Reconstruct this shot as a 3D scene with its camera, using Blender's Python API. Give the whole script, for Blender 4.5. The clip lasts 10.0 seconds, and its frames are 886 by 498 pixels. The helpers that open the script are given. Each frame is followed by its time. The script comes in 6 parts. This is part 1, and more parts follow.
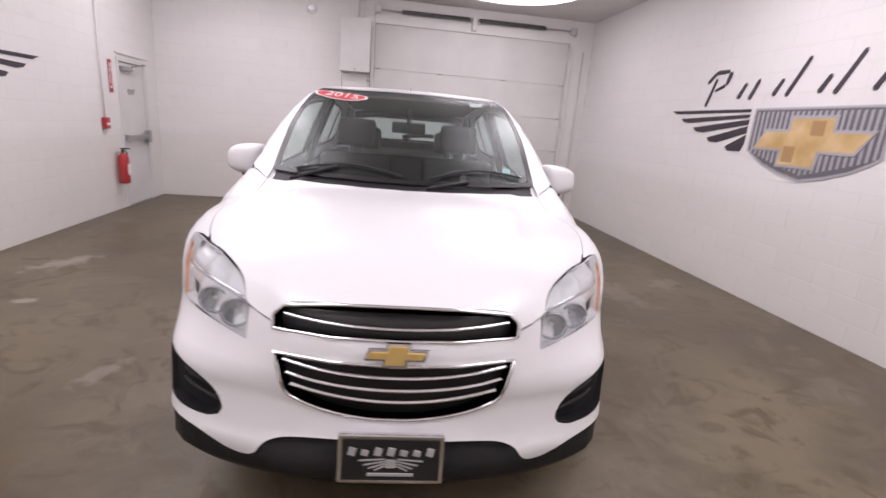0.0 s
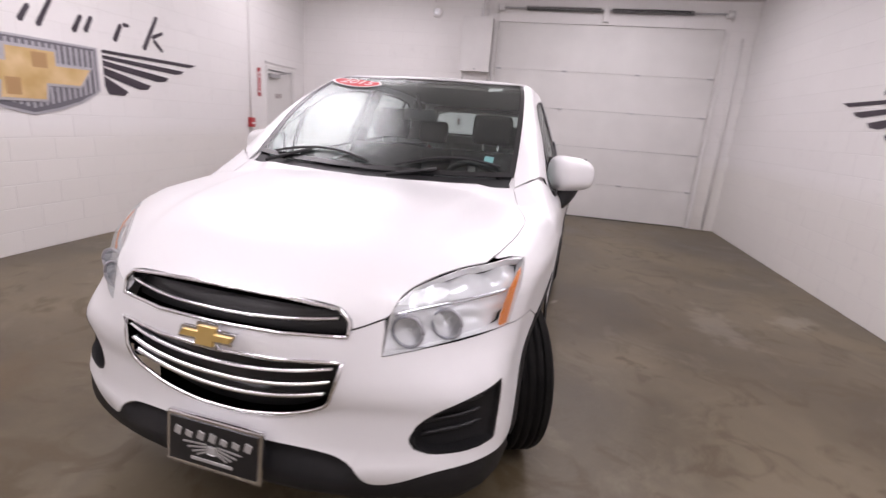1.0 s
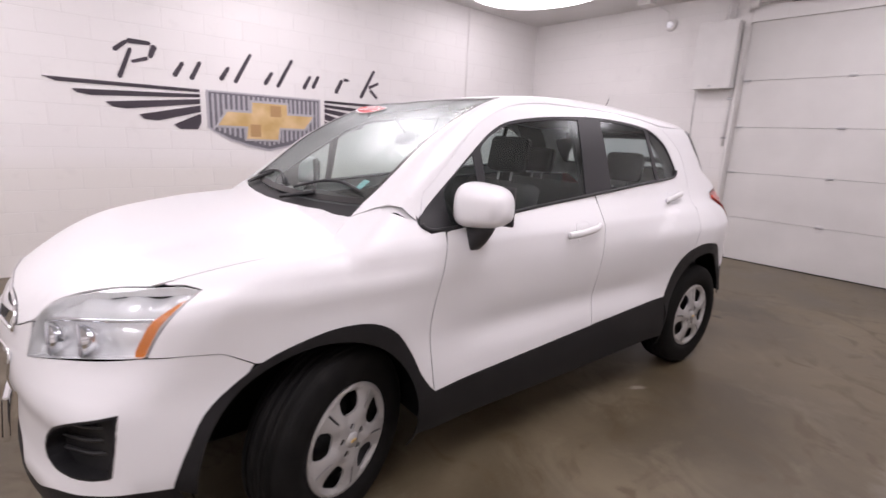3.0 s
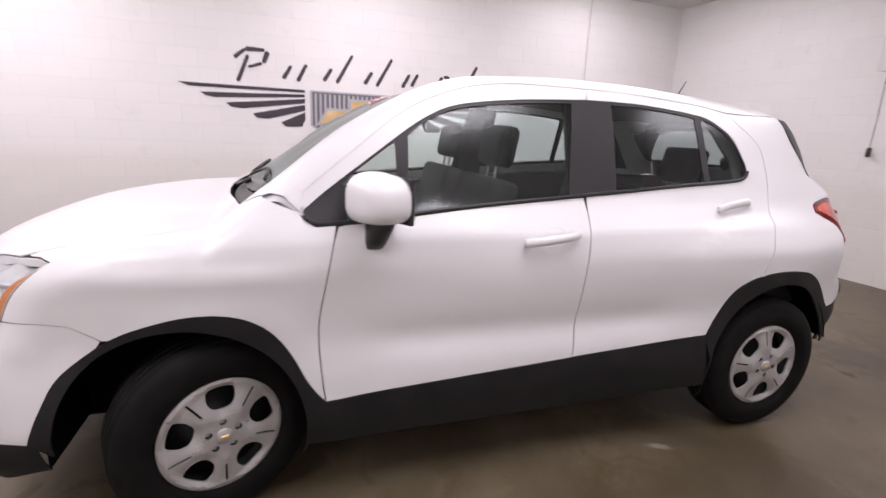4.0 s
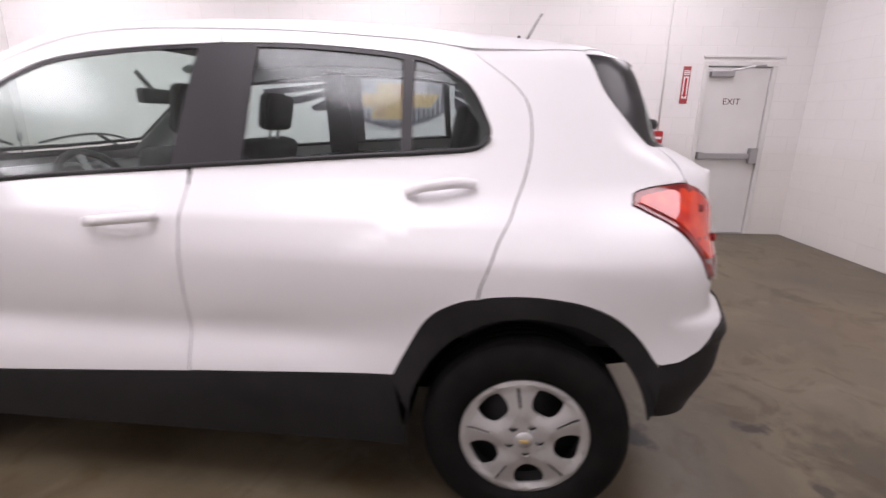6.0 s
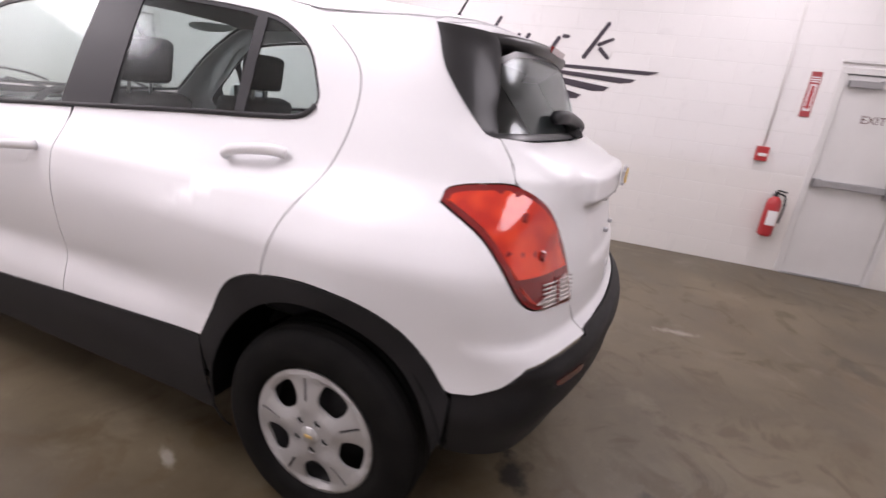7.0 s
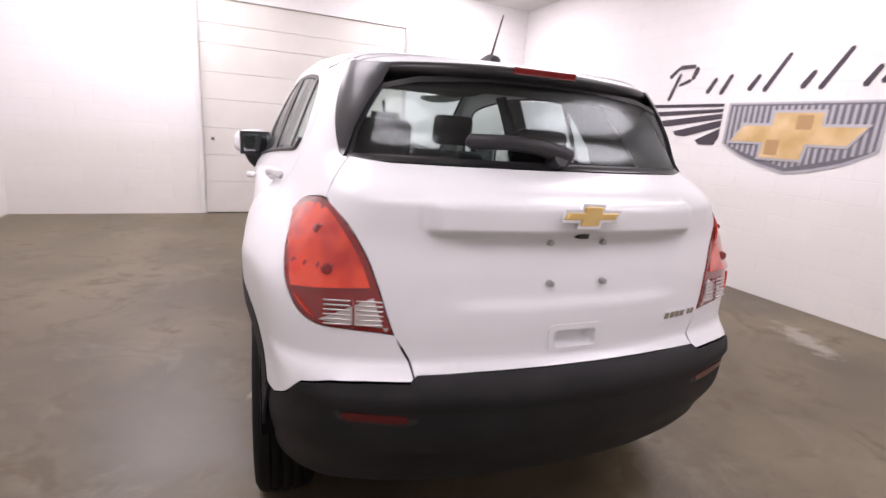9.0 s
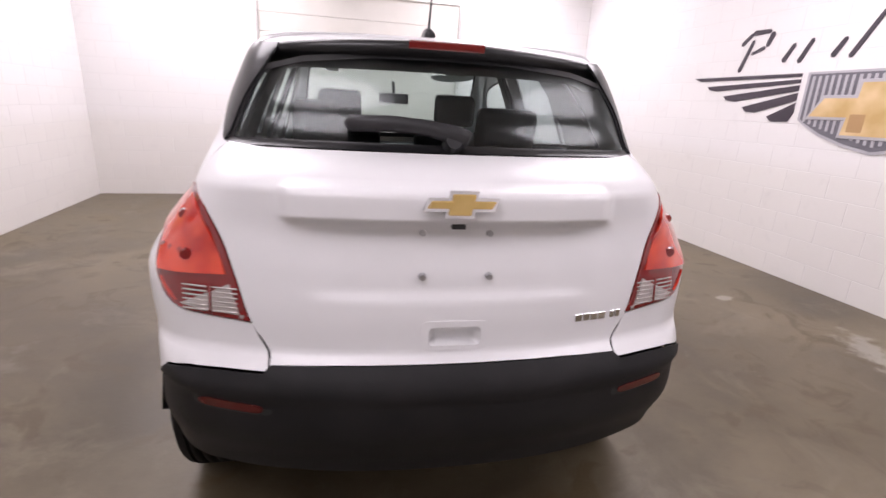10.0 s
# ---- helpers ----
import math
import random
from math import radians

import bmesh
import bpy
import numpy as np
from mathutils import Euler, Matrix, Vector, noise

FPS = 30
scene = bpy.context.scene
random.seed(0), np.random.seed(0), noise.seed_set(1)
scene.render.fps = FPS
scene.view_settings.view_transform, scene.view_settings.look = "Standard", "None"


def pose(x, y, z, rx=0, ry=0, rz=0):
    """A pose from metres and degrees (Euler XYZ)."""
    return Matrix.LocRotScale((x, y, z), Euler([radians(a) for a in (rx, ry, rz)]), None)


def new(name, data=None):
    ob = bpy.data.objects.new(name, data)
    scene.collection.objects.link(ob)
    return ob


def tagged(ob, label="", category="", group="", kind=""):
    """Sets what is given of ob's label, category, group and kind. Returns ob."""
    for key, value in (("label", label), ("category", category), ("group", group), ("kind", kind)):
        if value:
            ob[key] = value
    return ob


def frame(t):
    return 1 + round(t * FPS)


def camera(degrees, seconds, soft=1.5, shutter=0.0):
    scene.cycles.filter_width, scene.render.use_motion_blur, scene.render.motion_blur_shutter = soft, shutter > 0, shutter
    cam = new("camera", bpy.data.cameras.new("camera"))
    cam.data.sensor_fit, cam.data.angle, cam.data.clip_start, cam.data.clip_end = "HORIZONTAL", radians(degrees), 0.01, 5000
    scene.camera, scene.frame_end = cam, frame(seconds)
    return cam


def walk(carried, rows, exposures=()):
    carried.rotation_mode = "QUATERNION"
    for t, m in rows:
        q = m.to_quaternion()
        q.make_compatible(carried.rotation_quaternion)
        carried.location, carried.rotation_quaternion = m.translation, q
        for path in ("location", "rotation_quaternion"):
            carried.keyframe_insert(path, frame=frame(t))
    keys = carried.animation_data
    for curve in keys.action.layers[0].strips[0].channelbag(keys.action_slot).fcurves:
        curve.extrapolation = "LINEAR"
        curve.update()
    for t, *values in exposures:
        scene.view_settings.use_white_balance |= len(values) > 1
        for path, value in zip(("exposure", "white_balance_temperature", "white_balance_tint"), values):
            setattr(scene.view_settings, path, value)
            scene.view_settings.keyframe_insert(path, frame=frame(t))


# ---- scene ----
# Camera and its walk (room axes: x across, y along, z up; origin under the car's front axle)
cam = camera(85.7, 10.0, soft=1.5, shutter=0.5)
ROWS = [
    (0, -0.162, -2.303, 1.463, -9.07, -14.38, -4.52),
    (0.5, 0.363, -2.214, 1.419, 0.21, -15.24, -2.42),
    (1, 0.810, -2.059, 1.415, 11.09, -15.04, -4.45),
    (1.5, 1.255, -1.834, 1.406, 22.51, -16.57, -2.47),
    (2, 1.630, -1.639, 1.416, 36.73, -16.72, -3.24),
    (2.5, 1.988, -1.230, 1.445, 42.46, -14.40, -6.17),
    (2.7, 2.111, -1.072, 1.452, 44.18, -13.39, -3.86),
    (3.8, 2.437, -0.056, 1.435, 65.17, -14.88, -3.67),
    (4, 2.515, 0.132, 1.427, 68.47, -13.75, -2.55),
    (4.5, 2.626, 0.607, 1.430, 77.58, -15.25, -1.99),
    (5, 2.608, 1.179, 1.417, 79.06, -16.15, -2.90),
    (5.5, 2.590, 1.723, 1.360, 87.02, -17.12, 0.25),
    (6, 2.400, 2.261, 1.361, 91.81, -15.44, -0.96),
    (6.2, 2.337, 2.438, 1.394, 92.42, -16.82, -0.79),
    (7.3, 1.995, 3.456, 1.370, 111.82, -18.01, -6.56),
    (7.5, 1.923, 3.634, 1.376, 113.03, -18.39, -3.43),
    (8, 1.693, 3.909, 1.357, 130.14, -17.89, -2.61),
    (8.5, 1.409, 4.047, 1.337, 143.03, -17.65, -9.20),
    (9, 1.119, 4.245, 1.369, 155.11, -13.92, -4.06),
    (9.5, 0.815, 4.396, 1.397, 162.21, -14.88, -2.36),
    (10, 0.547, 4.351, 1.399, 165.62, -16.61, -2.90),
]
EXPOSURES = [(0, 0.23), (3.0, 0.28), (5.0, 0.38), (7.5, 0.50), (9.0, 0.62), (10, 0.60)]
walk(cam, [(t, pose(x, y, z, 90 + pitch, 0, yaw) @ pose(0, 0, 0, 0, 0, -lean)) for t, x, y, z, yaw, pitch, lean in ROWS], EXPOSURES)

# Room: inner faces of the walls, and the ceiling
WEST, EAST, NORTH, SOUTH, CEIL = -3.616, 3.595, 6.306, -3.212, 3.40
CAR_TURN = -3.9

# Light: indoors, dim grey world outside the closed room
world = bpy.data.worlds.new("world")
scene.world = world
world.use_nodes = True
world.node_tree.nodes["Background"].inputs[0].default_value = (0.8, 0.85, 1.0, 1)
world.node_tree.nodes["Background"].inputs[1].default_value = 0.05


# ---- materials ----
def mat(name, colour, rough=0.5, metal=0.0, coat=0.0, spec=0.5, emit=None, strength=0.0, alpha=1.0, trans=0.0, ior=1.45):
    m = bpy.data.materials.new(name)
    m.use_nodes = True
    b = m.node_tree.nodes["Principled BSDF"]
    b.inputs["Base Color"].default_value = (*colour, 1)
    b.inputs["Roughness"].default_value = rough
    b.inputs["Metallic"].default_value = metal
    b.inputs["Coat Weight"].default_value = coat
    b.inputs["Coat Roughness"].default_value = 0.03
    b.inputs["Specular IOR Level"].default_value = spec
    b.inputs["Transmission Weight"].default_value = trans
    b.inputs["IOR"].default_value = ior
    b.inputs["Alpha"].default_value = alpha
    if emit:
        b.inputs["Emission Color"].default_value = (*emit, 1)
        b.inputs["Emission Strength"].default_value = strength
    return m


def nodes_of(m):
    return m.node_tree.nodes, m.node_tree.links, m.node_tree.nodes["Principled BSDF"]


def grained(m, colours, scale=4.0, detail=6.0, bump=0.0, bump_scale=60.0, rough=None, spots=None):
    """Colour varied over colours by noise in metres, fine bump, and uneven roughness."""
    n, l, b = nodes_of(m)
    tc = n.new("ShaderNodeTexCoord")
    big = n.new("ShaderNodeTexNoise")
    big.inputs["Scale"].default_value, big.inputs["Detail"].default_value = scale, detail
    l.new(tc.outputs["Object"], big.inputs["Vector"])
    ramp = n.new("ShaderNodeValToRGB")
    el = ramp.color_ramp.elements
    for i, (p, c) in enumerate(colours):
        e = el[i] if i < 2 else el.new(p)
        e.position, e.color = p, (*c, 1)
    l.new(big.outputs["Fac"], ramp.inputs["Fac"])
    out = ramp.outputs["Color"]
    if spots:
        sc, lo, hi, col = spots
        t2 = n.new("ShaderNodeTexNoise")
        t2.inputs["Scale"].default_value, t2.inputs["Detail"].default_value, t2.inputs["Distortion"].default_value = sc, 8, 0.6
        l.new(tc.outputs["Object"], t2.inputs["Vector"])
        mr = n.new("ShaderNodeMapRange")
        mr.inputs["From Min"].default_value, mr.inputs["From Max"].default_value = lo, hi
        l.new(t2.outputs["Fac"], mr.inputs["Value"])
        mix = n.new("ShaderNodeMix")
        mix.data_type = "RGBA"
        l.new(mr.outputs["Result"], mix.inputs["Factor"])
        l.new(out, mix.inputs["A"])
        mix.inputs["B"].default_value = (*col, 1)
        out = mix.outputs["Result"]
    l.new(out, b.inputs["Base Color"])
    if rough:
        mr = n.new("ShaderNodeMapRange")
        mr.inputs["To Min"].default_value, mr.inputs["To Max"].default_value = rough
        l.new(big.outputs["Fac"], mr.inputs["Value"])
        l.new(mr.outputs["Result"], b.inputs["Roughness"])
    if bump:
        fine = n.new("ShaderNodeTexNoise")
        fine.inputs["Scale"].default_value, fine.inputs["Detail"].default_value = bump_scale, 8
        l.new(tc.outputs["Object"], fine.inputs["Vector"])
        bp = n.new("ShaderNodeBump")
        bp.inputs["Strength"].default_value, bp.inputs["Distance"].default_value = bump, 0.004
        l.new(fine.outputs["Fac"], bp.inputs["Height"])
        l.new(bp.outputs["Normal"], b.inputs["Normal"])
    return m


def concrete_floor():
    """Old sealed concrete: olive-brown clouds, pale worn areas, rubbed-in dirt, splashes, oil spots and one broad
    darkened area of their own shape.
    """
    m = mat("concrete", (0.12, 0.11, 0.085), 0.5)
    n, l, b = nodes_of(m)
    geo = n.new("ShaderNodeNewGeometry")

    def noise(scale, detail, rough=0.55, dist=0.0):
        t = n.new("ShaderNodeTexNoise")
        t.inputs["Scale"].default_value, t.inputs["Detail"].default_value, t.inputs["Roughness"].default_value, t.inputs["Distortion"].default_value = scale, detail, rough, dist
        l.new(geo.outputs["Position"], t.inputs["Vector"])
        return t.outputs["Fac"]

    def ramp(fac, lo, hi, a=0.0, c=1.0):
        r = n.new("ShaderNodeMapRange")
        r.inputs["From Min"].default_value, r.inputs["From Max"].default_value, r.inputs["To Min"].default_value, r.inputs["To Max"].default_value = lo, hi, a, c
        l.new(fac, r.inputs["Value"])
        return r.outputs["Result"]

    def blend(fac, a, c):
        x = n.new("ShaderNodeMix")
        x.data_type = "RGBA"
        l.new(fac, x.inputs["Factor"])
        for sock, v in (("A", a), ("B", c)):
            if isinstance(v, tuple):
                x.inputs[sock].default_value = (*v, 1)
            else:
                l.new(v, x.inputs[sock])
        return x.outputs["Result"]
    clouds = noise(0.75, 7, 0.6, 0.4)
    col = blend(ramp(clouds, 0.36, 0.62), (0.068, 0.053, 0.031), (0.150, 0.122, 0.078))
    col = blend(ramp(noise(1.9, 8, 0.65, 0.8), 0.54, 0.70, 0, 0.7), col, (0.172, 0.146, 0.102))
    col = blend(ramp(noise(3.1, 6, 0.6, 1.5), 0.53, 0.64, 0, 0.75), col, (0.078, 0.056, 0.028))
    col = blend(ramp(noise(24, 8, 0.7), 0.60, 0.76, 0, 0.3), col, (0.21, 0.19, 0.155))
    wob = noise(9, 5, 0.6)
    # x, y, length, width, turn, strength, colour
    PALE, OIL_AND_DARK, RUST = (0.30, 0.28, 0.24), (0.012, 0.010, 0.008), (0.11, 0.075, 0.035)
    for x, y, a, c, turn, k, tint in FLOOR_MARKS:
        mp = n.new("ShaderNodeMapping")
        mp.vector_type = "TEXTURE"
        mp.inputs["Location"].default_value = (x, y, 0)
        mp.inputs["Rotation"].default_value = (0, 0, math.radians(turn))
        mp.inputs["Scale"].default_value = (a, c, 1)
        l.new(geo.outputs["Position"], mp.inputs["Vector"])
        ln = n.new("ShaderNodeVectorMath")
        ln.operation = "LENGTH"
        l.new(mp.outputs[0], ln.inputs[0])
        ad = n.new("ShaderNodeMath")
        ad.operation = "MULTIPLY_ADD"
        ad.inputs[1].default_value = 2.6
        l.new(wob, ad.inputs[0])
        l.new(ln.outputs["Value"], ad.inputs[2])
        col = blend(ramp(ad.outputs[0], 2.3, 1.75, 0, k), col, {"p": PALE, "o": OIL_AND_DARK, "r": RUST}[tint])
    l.new(col, b.inputs["Base Color"])
    l.new(ramp(clouds, 0.3, 0.7, 0.30, 0.52), b.inputs["Roughness"])
    bp = n.new("ShaderNodeBump")
    bp.inputs["Strength"].default_value, bp.inputs["Distance"].default_value = 0.22, 0.004
    l.new(noise(70, 8, 0.65), bp.inputs["Height"])
    l.new(bp.outputs["Normal"], b.inputs["Normal"])
    return m


# the broad o at (0.75, 4.05) only darkens the floor behind the car
FLOOR_MARKS = [(0.51, 3.08, 0.13, 0.075, 30, 0.95, "o"), (0.45, 3.63, 0.10, 0.05, 80, 0.8, "o"), (0.83, 3.69, 0.07, 0.04, 20, 0.7, "o"), (-1.29, 3.87, 0.16, 0.05, 100, 0.8, "p"), (-1.3, 4.98, 0.30, 0.12, 20, 0.5, "o"), (0.75, 4.05, 0.5, 0.32, 20, 0.4, "o"),
               (-2.9, 2.3, 0.34, 0.14, 60, 0.7, "p"), (-2.64, 1.35, 0.12, 0.05, 10, 0.8, "p"), (1.03, 1.88, 0.08, 0.03, 60, 0.6, "p"), (2.99, 2.2, 0.3, 0.15, 40, 0.3, "p"), (-2.93, -0.5, 0.3, 0.12, 70, 0.4, "p"),
               (-0.68, -1.23, 0.16, 0.06, 110, 0.5, "p"), (-1.6, 0.3, 0.2, 0.08, 70, 0.4, "p"), (-1.7, -0.5, 0.5, 0.2, 110, 0.4, "r"), (-0.8, 5.0, 0.6, 0.25, 0, 0.5, "r"), (2.3, 1.9, 0.5, 0.2, 90, 0.22, "p")]
CONCRETE = concrete_floor()
WALL_PAINT = grained(mat("wall_paint", (0.8, 0.78, 0.76), 0.5), [(0.3, (0.70, 0.685, 0.67)), (0.7, (0.78, 0.765, 0.75))], 1.1, 5, 0.12, 140, (0.4, 0.6))
CEILING_PAINT = grained(mat("ceiling_paint", (0.7, 0.7, 0.69), 0.8), [(0.3, (0.66, 0.65, 0.64)), (0.7, (0.74, 0.73, 0.72))], 1.5, 5, 0.2, 60)
DOOR_PAINT = grained(mat("door_paint", (0.75, 0.74, 0.72), 0.4), [(0.3, (0.63, 0.62, 0.605)), (0.7, (0.70, 0.69, 0.675))], 2.0, 5, 0.06, 120, (0.3, 0.5))
CAR_WHITE = mat("car_white", (0.745, 0.745, 0.755), 0.36, 0, 0.5)
CAR_WHITE.node_tree.nodes["Principled BSDF"].inputs["Coat Roughness"].default_value = 0.24
PLASTIC = grained(mat("black_plastic", (0.016, 0.016, 0.017), 0.5, spec=0.25), [(0.3, (0.012, 0.012, 0.013)), (0.7, (0.020, 0.0195, 0.0205))], 8, 5, 0.25, 500, (0.45, 0.6))
GLOSS_BLACK = mat("gloss_black", (0.012, 0.012, 0.013), 0.34, 0, 0.15)
SATIN_BLACK = mat("satin_black", (0.026, 0.026, 0.028), 0.42, spec=0.4)
RUBBER = grained(mat("rubber", (0.012, 0.012, 0.012), 0.75, spec=0.14), [(0.3, (0.004, 0.004, 0.004)), (0.7, (0.010, 0.0095, 0.009))], 12, 5, 0.2, 300, (0.6, 0.8))
CHROME = mat("chrome", (0.82, 0.82, 0.84), 0.08, 1.0)
SILVER = mat("silver_paint", (0.43, 0.425, 0.42), 0.34, 0.3, 0.4)
GOLD = grained(mat("gold", (0.62, 0.42, 0.12), 0.3, 0.5, 0.5), [(0.3, (0.55, 0.36, 0.10)), (0.7, (0.72, 0.52, 0.2))], 9, 3)
GAP = mat("gap_black", (0.004, 0.004, 0.004), 0.9, spec=0.05)
STEEL = mat("steel", (0.42, 0.42, 0.43), 0.35, 0.9)
# one kind of lamp at three strengths: brightest south, dimmest north, to balance the room
LAMP_GLOW = mat("lamp_glow", (0.9, 0.9, 0.9), 0.4, emit=(1.0, 0.91, 0.99), strength=5.9)
LAMP_DIM = mat("lamp_glow_dim", (0.9, 0.9, 0.9), 0.4, emit=(1.0, 0.91, 0.99), strength=4.0)
LAMP_BRIGHT = mat("lamp_glow_bright", (0.9, 0.9, 0.9), 0.4, emit=(1.0, 0.91, 0.99), strength=6.4)


def glass(name, colour, rough=0.0):
    """Thin pane: transparent tint with a mirror coat by Fresnel."""
    m = bpy.data.materials.new(name)
    m.use_nodes = True
    n, l = m.node_tree.nodes, m.node_tree.links
    n.clear()
    out, mix, tr, gl, fr, pw, mr = (n.new("ShaderNode" + k) for k in ("OutputMaterial", "MixShader", "BsdfTransparent", "BsdfGlossy", "LayerWeight", "Math", "MapRange"))
    tr.inputs[0].default_value = (*colour, 1)
    gl.inputs["Roughness"].default_value = rough
    gl.inputs["Color"].default_value = (0.95, 0.97, 0.97, 1)
    fr.inputs["Blend"].default_value = 0.5
    pw.operation = "POWER"
    pw.inputs[1].default_value = 3.0
    mr.inputs["To Min"].default_value, mr.inputs["To Max"].default_value = 0.03, 0.38
    l.new(fr.outputs["Facing"], pw.inputs[0])
    l.new(pw.outputs[0], mr.inputs["Value"])
    l.new(mr.outputs["Result"], mix.inputs[0])
    l.new(tr.outputs[0], mix.inputs[1])
    l.new(gl.outputs[0], mix.inputs[2])
    l.new(mix.outputs[0], out.inputs[0])
    return m


SCREEN = glass("windscreen_glass", (0.90, 0.945, 0.93), 0.3)
GLASS = glass("clear_glass", (0.90, 0.945, 0.93), 0.17)
TINT = glass("tinted_glass", (0.82, 0.86, 0.86), 0.15)
MORTAR = grained(mat("mortar_paint", (0.6, 0.585, 0.57), 0.7), [(0.3, (0.64, 0.625, 0.605)), (0.7, (0.70, 0.685, 0.67))], 3.0, 5, 0.3, 120)


def block_paint():
    """Thick white paint on concrete block: cream below, brighter above, faint scuffs, each block a shade of its own."""
    m = mat("block_paint", (0.8, 0.78, 0.76), 0.5)
    n, l, b = nodes_of(m)
    geo, info = n.new("ShaderNodeNewGeometry"), n.new("ShaderNodeObjectInfo")
    xyz = n.new("ShaderNodeSeparateXYZ")
    l.new(geo.outputs["Position"], xyz.inputs[0])
    big, fine, scuff = n.new("ShaderNodeTexNoise"), n.new("ShaderNodeTexNoise"), n.new("ShaderNodeTexNoise")
    for t, sc, de in ((big, 0.9, 6), (fine, 110, 6), (scuff, 7, 9)):
        t.inputs["Scale"].default_value, t.inputs["Detail"].default_value = sc, de
        l.new(geo.outputs["Position"], t.inputs["Vector"])
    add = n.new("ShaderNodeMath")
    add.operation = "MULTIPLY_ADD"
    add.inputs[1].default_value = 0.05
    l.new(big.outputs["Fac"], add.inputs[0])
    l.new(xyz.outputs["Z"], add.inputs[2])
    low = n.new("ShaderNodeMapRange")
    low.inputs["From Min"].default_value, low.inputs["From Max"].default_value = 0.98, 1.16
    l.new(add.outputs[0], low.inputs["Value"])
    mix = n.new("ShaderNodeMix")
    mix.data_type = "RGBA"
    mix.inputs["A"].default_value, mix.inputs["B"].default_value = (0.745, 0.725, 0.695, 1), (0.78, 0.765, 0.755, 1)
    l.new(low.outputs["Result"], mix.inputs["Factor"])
    val = n.new("ShaderNodeMath")
    val.operation = "MULTIPLY_ADD"
    val.inputs[1].default_value, val.inputs[2].default_value = 0.02, 0.98
    l.new(info.outputs["Random"], val.inputs[0])
    sm = n.new("ShaderNodeMapRange")
    sm.inputs["From Min"].default_value, sm.inputs["From Max"].default_value = 0.62, 0.78
    sm.inputs["To Min"].default_value, sm.inputs["To Max"].default_value = 1.0, 0.94
    l.new(scuff.outputs["Fac"], sm.inputs["Value"])
    mul = n.new("ShaderNodeMath")
    mul.operation = "MULTIPLY"
    l.new(val.outputs[0], mul.inputs[0])
    l.new(sm.outputs["Result"], mul.inputs[1])
    hsv = n.new("ShaderNodeHueSaturation")
    l.new(mul.outputs[0], hsv.inputs["Value"])
    l.new(mix.outputs["Result"], hsv.inputs["Color"])
    l.new(hsv.outputs["Color"], b.inputs["Base Color"])
    bp = n.new("ShaderNodeBump")
    bp.inputs["Strength"].default_value, bp.inputs["Distance"].default_value = 0.18, 0.004
    l.new(fine.outputs["Fac"], bp.inputs["Height"])
    l.new(bp.outputs["Normal"], b.inputs["Normal"])
    return m


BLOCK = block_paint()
LOGO_DARK = mat("logo_charcoal", (0.05, 0.04, 0.052), 0.55)
LOGO_GREY = mat("logo_grey", (0.15, 0.145, 0.165), 0.5)
LOGO_SILVER = mat("logo_silver", (0.44, 0.43, 0.46), 0.4, 0.2)
LOGO_GOLD = grained(mat("logo_gold", (0.6, 0.42, 0.2), 0.5), [(0.35, (0.52, 0.35, 0.14)), (0.65, (0.72, 0.54, 0.30))], 3.5, 3)
LOGO_BROWN = mat("logo_brown", (0.42, 0.26, 0.12), 0.5)
RED_PAINT = mat("red_paint", (0.42, 0.03, 0.035), 0.35, 0, 0.3)
GREY_PAINT = grained(mat("grey_paint", (0.5, 0.49, 0.48), 0.45), [(0.3, (0.66, 0.65, 0.64)), (0.7, (0.73, 0.72, 0.71))], 3, 4)
EXIT_INK = mat("exit_ink", (0.10, 0.035, 0.035), 0.6)
CREAM_PAINT = grained(mat("cream_paint", (0.64, 0.62, 0.57), 0.5), [(0.3, (0.60, 0.58, 0.535)), (0.7, (0.67, 0.65, 0.61))], 1.6, 5, 0.1, 120, (0.4, 0.6))
SIGN_RED = mat("sign_red", (0.36, 0.06, 0.065), 0.5)


# ---- building helpers ----
def mesh_of(name, bm, material, smooth=False):
    me = bpy.data.meshes.new(name)
    bm.to_mesh(me)
    bm.free()
    for m in material if isinstance(material, (list, tuple)) else [material]:
        me.materials.append(m)
    if smooth:
        me.polygons.foreach_set("use_smooth", [True] * len(me.polygons))
    return me


def part(name, bm, material, parent=None, label="", smooth=False, at=None):
    ob = new(name, mesh_of(name, bm, material, smooth))
    if at is not None:
        ob.matrix_basis = at
    if parent is not None:
        ob.parent = parent
    return tagged(ob, label)


def thing(name, label, category, m=None, group="", kind=""):
    ob = new(name)
    ob.empty_display_size = 0.1
    if m is not None:
        ob.matrix_basis = m
    return tagged(ob, label, category, group, kind)


def box(bm, lo, hi, bevel=0.0, seg=1, m=None):
    c = [(a + b) / 2 for a, b in zip(lo, hi)]
    s = [max(abs(b - a), 1e-4) for a, b in zip(lo, hi)]
    made = bmesh.ops.create_cube(bm, size=1, matrix=Matrix.Translation(c) @ Matrix.Diagonal((*s, 1)))["verts"]
    if bevel:
        edges = list({e for v in made for e in v.link_edges})
        made = bmesh.ops.bevel(bm, geom=edges, offset=bevel, segments=seg, profile=0.7, affect="EDGES")["verts"]
    if m is not None:
        bmesh.ops.transform(bm, matrix=m, verts=list({v for v in made}))
    return made


def boxed(lo, hi, bevel=0.0, seg=1, m=None):
    bm = bmesh.new()
    box(bm, lo, hi, bevel, seg, m)
    return bm


